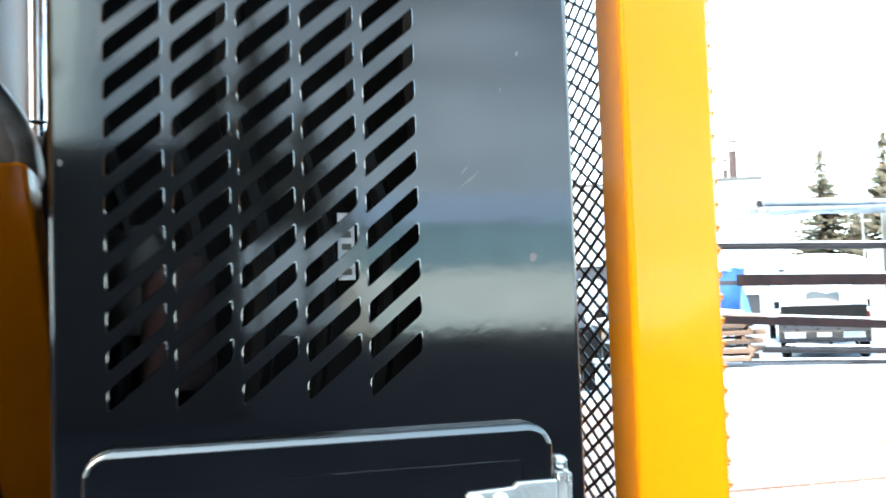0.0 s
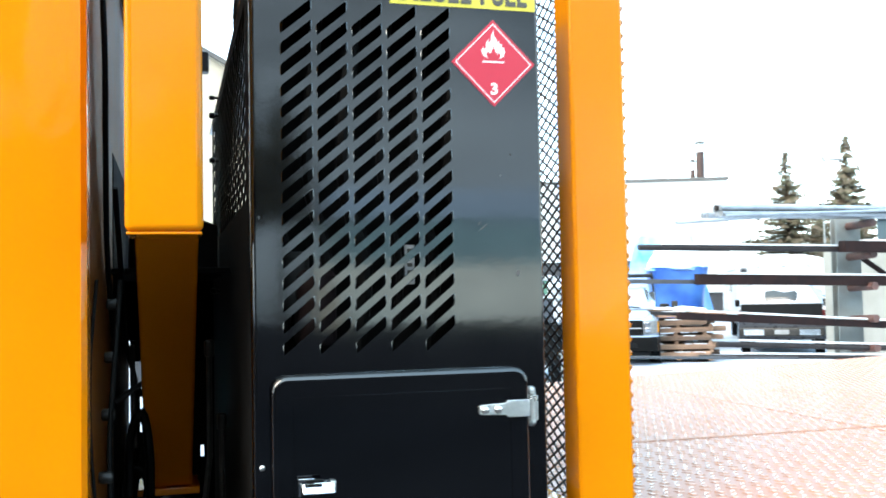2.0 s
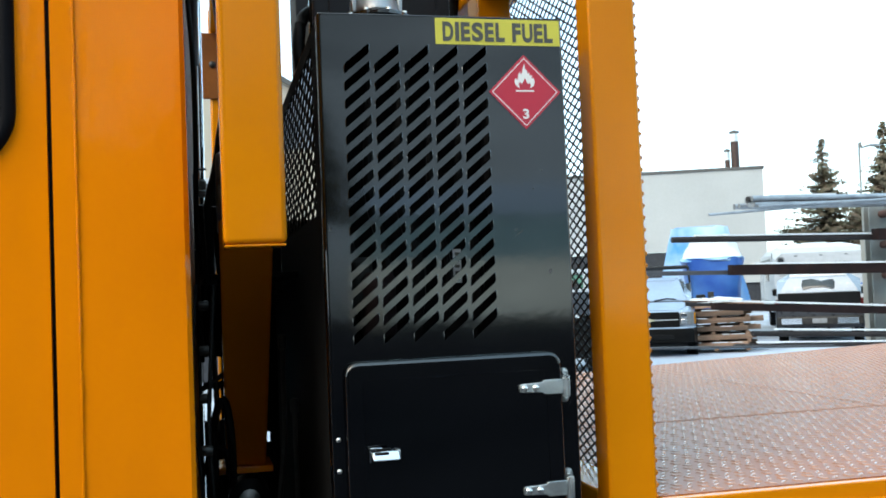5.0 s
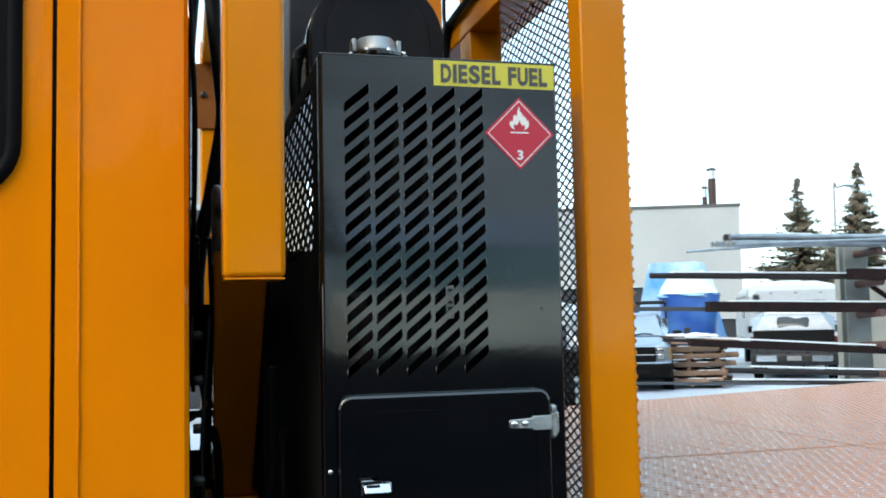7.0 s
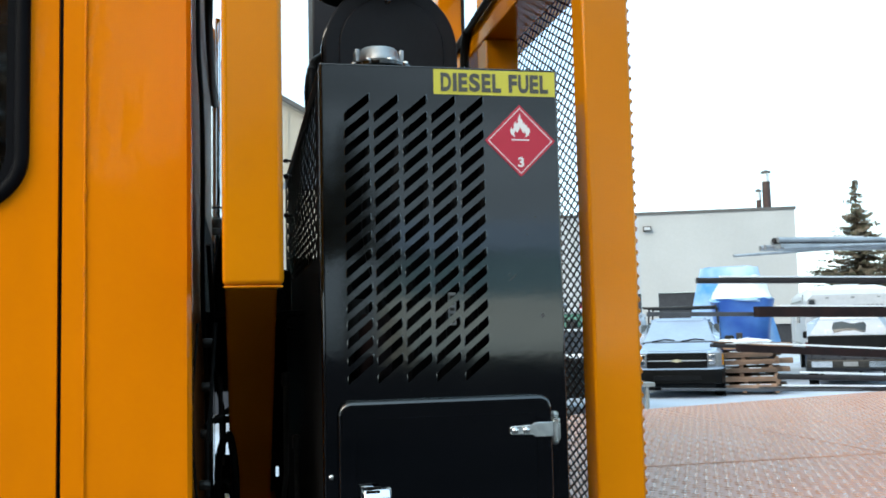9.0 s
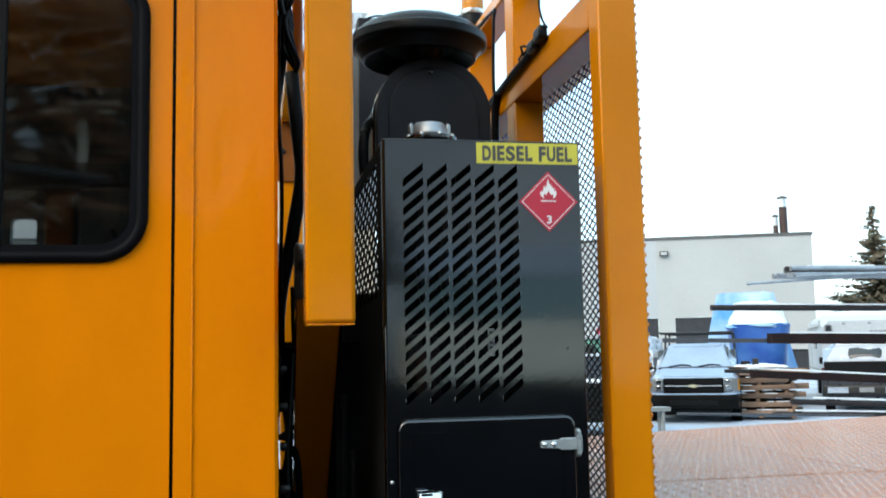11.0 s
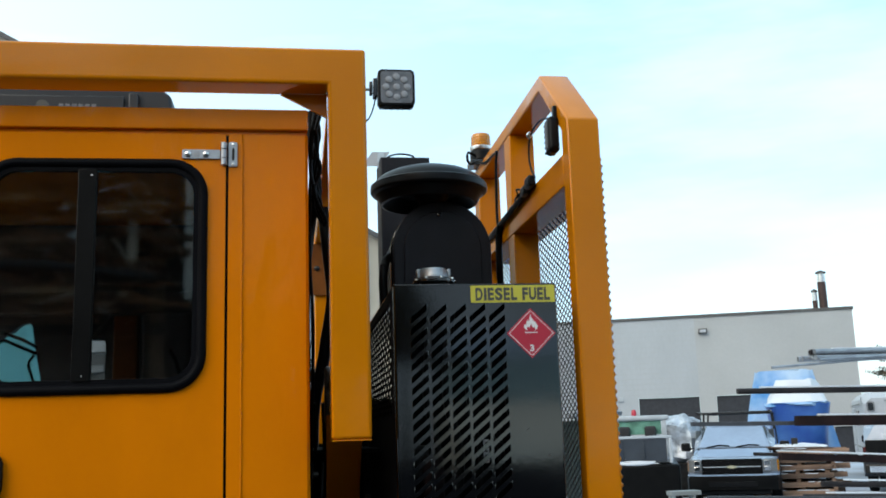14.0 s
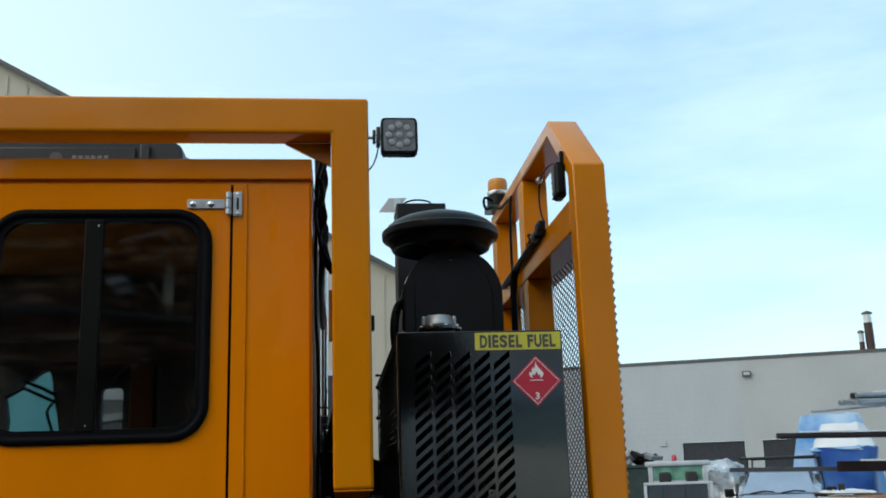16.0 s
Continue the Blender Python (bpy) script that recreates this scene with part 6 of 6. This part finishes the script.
part("rear_screen", Shape().box(-0.46, 0.46, 0.96, 0.985, 1.621, 1.88), GREEN_GLASS, utv, "green tinted rear screen")
part("roof", Shape().box(-0.62, 0.62, 0.90, 2.1, 1.885, 1.985, 0.04), UTV_GREY, utv)
for sx in (-1, 1):
    part("roof_post", Shape().box(*sorted((sx * 0.47, sx * 0.56)), 0.93, 1.0, 1.2, 1.884, 0.01), UTV_GREY, utv)
    part("front_post", Shape().box(*sorted((sx * 0.50, sx * 0.56)), 1.95, 2.02, 0.73, 1.884, 0.01), UTV_GREY, utv)
    part("headrest", Shape().box(*sorted((sx * 0.14, sx * 0.36)), 0.86, 0.94, 1.45, 1.78, 0.04), SEAT, utv)
    for y in (0.45, 2.15):
        part("wheel", Shape().lathe([(0.15, -0.12), (0.30, -0.11), (0.32, -0.05), (0.32, 0.05), (0.30, 0.11), (0.15, 0.12)], (sx * 0.58, y, 0.32), 'x', 22), RUBBER, utv)
part("beacon", Shape().lathe([(0.05, 0), (0.05, 0.09), (0.03, 0.12), (0, 0.125)], (-0.05, 1.2, 1.985), seg=14), LABEL_RED, utv, "red roof beacon")
part("snow_lump", Shape().ball((-0.05, -0.06, 1.10), 0.26, (1.5, 0.35, 0.2), 14, 0.3), BRIGHT_SNOW, utv)
place(utv, pose(5.93, 16.05, GZ, 0, 0, -20))

wrap = solo("wrapped_load", Shape().ball((9.40, 22.6, 1.42), 0.66, (0.95, 0.9, 1.0), 30, 0.45), SILVER_WRAP, "crumpled silver wrapped bundle on a pallet", "bundle")
part("pallet", Shape().box(9.0, 10.1, 22.1, 23.1, GZ, 0.9, 0.02), DARK_METAL, wrap)


# ---- trees ----
def spruce(label, x, y, height, spread, seed, base=1.0, full=15):
    t = thing("spruce_tree", (x, y, GZ), label, "tree", "spruce trees")
    part("trunk", Shape().tube([(x, y, GZ - 0.1), (x + 0.05, y, height * 0.4), (x, y, height * 0.98)], 0.2, 8, radii=[0.20, 0.13, 0.02]), BARK, t)
    rnd = random.Random(seed)
    verts, faces = [], []
    z = base
    while z < height * 0.985:
        f = (z - base) / (height - base)
        reach = spread * (1 - f) ** 1.2 + 0.06
        for k in range(full if f < 0.8 else full // 2):
            if rnd.random() < 0.10:
                continue
            a = rnd.uniform(0, math.tau)
            r = reach * rnd.choice((0.55, 0.75, 1.0, 1.3)) * rnd.uniform(0.85, 1.12)
            d = Vector((math.cos(a), math.sin(a), 0))
            o = Vector((-d.y, d.x, 0))
            droop = rnd.uniform(0.12, 0.38)
            n = max(4, int(r / 0.11))
            for j in range(n):
                u = (j + 0.6) / n
                p = Vector((x, y, z)) + d * r * u + Vector((0, 0, -droop * r * u + 0.25 * r * u * u))
                for sgn in (-1, 1):
                    ln = (0.08 + 0.34 * r * (1 - u) * 0.5) * rnd.uniform(0.5, 1.35)
                    tip = p + o * sgn * ln + d * ln * 0.7 + Vector((0, 0, -0.35 * ln + rnd.uniform(-0.08, 0.06)))
                    w = Vector((0, 0, rnd.uniform(0.03, 0.085)))
                    i = len(verts)
                    verts += [p - w + d * 0.05, p + w, tip, p - w * 2.2 + d * 0.12 + o * sgn * ln * 0.4]
                    faces += [(i, i + 1, i + 2), (i, i + 2, i + 3)]
        z += 0.135 + 0.085 * (1 - f)
    me = bpy.data.meshes.new("crown")
    me.from_pydata([tuple(v) for v in verts], [], faces)
    me.materials.append(NEEDLE)
    crown = new("crown", me)
    crown.parent, crown.matrix_parent_inverse = t, t.matrix_basis.inverted()
    return t


spruce("tall thin spruce with a sparse pointed crown", 34.0, 48.0, 9.75, 3.9, 1, full=9)
spruce("tall dark spruce with a full crown", 33.6, 42.3, 9.7, 3.8, 2, full=10)
spruce("smaller spruce behind the pipe rack", 36.5, 48.5, 6.5, 2.3, 3, full=11)
spruce("spruce beside the teal shed", 41.0, 43.0, 9.0, 2.4, 5)
pole = thing("street_lamp", (29.6, 38.9, GZ), "thin grey street lamp post with a short arm", "street lamp")
part("post", Shape().tube([(29.6, 38.9, GZ), (29.6, 38.9, 7.3), (29.75, 38.85, 7.65), (30.1, 38.7, 7.75)], 0.05, 8), COLUMN, pole)
part("lamp_head", Shape().box(30.0, 30.5, 38.6, 38.8, 7.7, 7.8, 0.02), GREY_PANEL, pole)

# ---- behind the walk: timber store, trees and a low building, met only in reflections ----
PALE_BOARD = mat("pale_sawn_boards", (0.50, 0.33, 0.20), 0.8, var=0.2, scale=3, bump=0.3, bump_scale=30, piece=0.6)
BRIGHT_WOOD = mat("fresh_split_wood", (0.86, 0.74, 0.60), 0.8, var=0.3, scale=2, bump=0.3, bump_scale=30)
RED_WOOD = mat("red_brown_wood", (0.42, 0.20, 0.10), 0.8, var=0.35, scale=1.5, bump=0.3, bump_scale=30)
store = thing("timber_store", (-5.5, -12, GZ), "open timber store stacked high with dark lumber", "rack")
for x in (-11.0, -8.0, -5.0, -2.5):
    part("post", Shape().box(x - 0.1, x + 0.1, -11.9, -11.7, GZ, 7.6), PALE_BOARD, store)
for z in (3.55, 4.4, 5.3, 6.5):
    part("shelf_beam", Shape().box(-11.3, -2.35, -12.0, -11.6, z - 0.1, z + 0.08), PIPE_DARK, store)
    for k in range(5):
        for j in range(random.randint(2, 6)):
            part("board", Shape().box(-0.72, 0.72, -0.55, 0.55, 0.0, 0.085, turn=pose(-10.46 + k * 1.58 + random.uniform(-0.15, 0.15), -11.7 + random.uniform(-0.25, 0.2), z + 0.09 + j * 0.1, random.uniform(-4, 4), random.uniform(-3, 3), random.uniform(-12, 12))), PALE_BOARD, store)
part("back_wall", Shape().box(-11.4, -2.3, -13.6, -13.4, GZ, 7.8), DARK_METAL, store)
# added dark screen, keeps low reflections on panel and pillar dark
part("reflection_screen", Shape().box(-2.29, 0.6, -12.6, -12.4, GZ, 4.1), DARK_METAL, store)
for x, z, r in ((-3.75, 5.25, 0.07), (-3.50, 4.85, 0.13), (-3.35, 5.35, 0.06), (-3.42, 4.72, 0.10)):
    part("wrapped_bundle", Shape().ball((x, -10.95, z), r, (1.3, 0.8, 0.7), 14, 0.5), SILVER_WRAP, store)
part("pale_upright", Shape().box(-2.79, -2.67, -10.80, -10.70, 4.45, 5.02), BRIGHT_WOOD, store)
part("pipe_beam", Shape().tube([(-11.0, -10.80, 4.50), (-4.0, -10.80, 4.40), (-2.4, -10.80, 4.20)], 0.075, 12), TUBE_MID, store)
for tone, (m, count, thick) in enumerate(((RED_WOOD, 230, 0.045), (BRIGHT_WOOD, 70, 0.020), (LUMBER, 120, 0.06), (BRIGHT_SNOW, 26, 0.016))):
    s = Shape()
    for k in range(count):
        half = random.uniform(0.12, 0.85) * (0.5 if tone % 2 else 1.0)
        x, z = random.uniform(-7.5, -2.5), random.uniform(3.7, 6.9)
        y = -11.0 - random.uniform(0.0, 0.35) + 0.12 * (tone % 2)
        h = thick * random.uniform(0.4, 1.3)
        s.box(-half, half, -h, h, -h * 0.7, h * 0.7, turn=pose(x, y, z, random.uniform(-40, 40), random.gauss(0, 16) + (55 if random.random() < 0.12 else 0), random.uniform(-25, 25)))
    tagged(part("loose_wood", s, m, store), kind="stuff")
for k, (x, y, h) in enumerate(((-7, -19, 11), (-9.5, -18, 12), (-6, -17, 10))):
    spruce("dark spruce behind the timber store", x, y, h, 2.6, 20 + k)
# trees added out of view to darken the left of the panel's reflection
for k, (x, h) in enumerate(((0.4, 15), (2.6, 17), (4.8, 12))):
    spruce("unseen spruce added to darken the panel reflection", x, -44 - 1.5 * (k % 2), h, 3.0, 30 + k, base=5.5, full=9)
low = thing("workshop", (6, -30, GZ), "teal workshop with a snowy roof beyond a snow bank", "building")
# warm, bright base stands in for sunlight on the snow
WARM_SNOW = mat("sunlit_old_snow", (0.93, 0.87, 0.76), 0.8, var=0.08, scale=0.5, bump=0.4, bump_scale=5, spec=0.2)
TEAL_SIDING = mat("blue_green_siding", (0.44, 0.60, 0.64), 0.6, var=0.06, scale=0.6, bump=0.1)
part("wall", Shape().box(9.0, 60, -60, -52.2, GZ - 0.2, 6.1), TEAL_SIDING, low)
part("roof", Shape().prism([(-51.9, 6.1), (-57.0, 8.4), (-60.2, 8.4), (-60.2, 6.1)], 'x', 8.8, 60.2), SNOW, low)
bank = thing("snow_bank", (6, -42, GZ), "high ploughed bank of old snow", "snow")
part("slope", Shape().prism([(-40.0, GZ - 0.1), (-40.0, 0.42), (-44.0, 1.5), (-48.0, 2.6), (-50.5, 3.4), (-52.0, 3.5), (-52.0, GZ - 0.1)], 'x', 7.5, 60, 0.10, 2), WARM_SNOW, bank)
# added strip that ends the bright band mirrored in the panel
part("bank_foot_strip", Shape().box(7.3, 60.2, -39.9, -39.4, GZ - 0.1, 0.45, 0.02), PAVE, bank, "unseen dark strip added at the foot of the bank")
# hill added out of view to cover the low sky in reflections
HILL = mat("backdrop_slope", (0.66, 0.645, 0.66), 0.9, var=0.1, scale=0.05, bump=0.5, bump_scale=0.8, tint=(0.27, 0.265, 0.275), spec=0.0, stretch=(0.35, 1, 1.8))
h = Shape()
rows = []
for j, (y, z) in enumerate(((-62, 0.0), (-72, 14.0), (-86, 28.0), (-105, 44.0), (-125, 50.0))):
    rows.append([h.bm.verts.new((x, y + 3 * math.sin(x * 0.05), GZ - 0.2 + z * (1 + 0.16 * math.sin(x * 0.043 + 1.2) + 0.05 * math.sin(x * 0.31)))) for x in range(-160, 170, 6)])
for a, b in zip(rows, rows[1:]):
    for k in range(len(a) - 1):
        h.bm.faces.new((a[k], a[k + 1], b[k + 1], b[k]))
# invented bright slope, mirrored as soft highlights in the cab pillar
solo("highlight_slope", Shape().prism([(-57, GZ - 0.1), (-57, 10.0), (-80, 36.0), (-80, GZ - 0.1)], 'x', -17, -7.8, 0.3, 2), WARM_SNOW, "unseen white slope added for highlights on the cab", "snow", kind="structure")
solo("backdrop_hill", h, HILL, "unseen hillside added to dim low-sky reflections", "hill", kind="structure")
tarp = thing("tarpaulin_stack", (-2.8, 7.2, GZ), "stack of goods under a cyan tarpaulin behind the cab", "tarpaulin")
part("cover", Shape().prism([(-3.6, GZ), (-3.5, 2.75), (-3.2, 3.05), (-2.4, 3.0), (-2.05, 2.7), (-1.95, GZ)], 'y', 7.0, 8.4, 0.12, 3), CYAN_TARP, tarp)
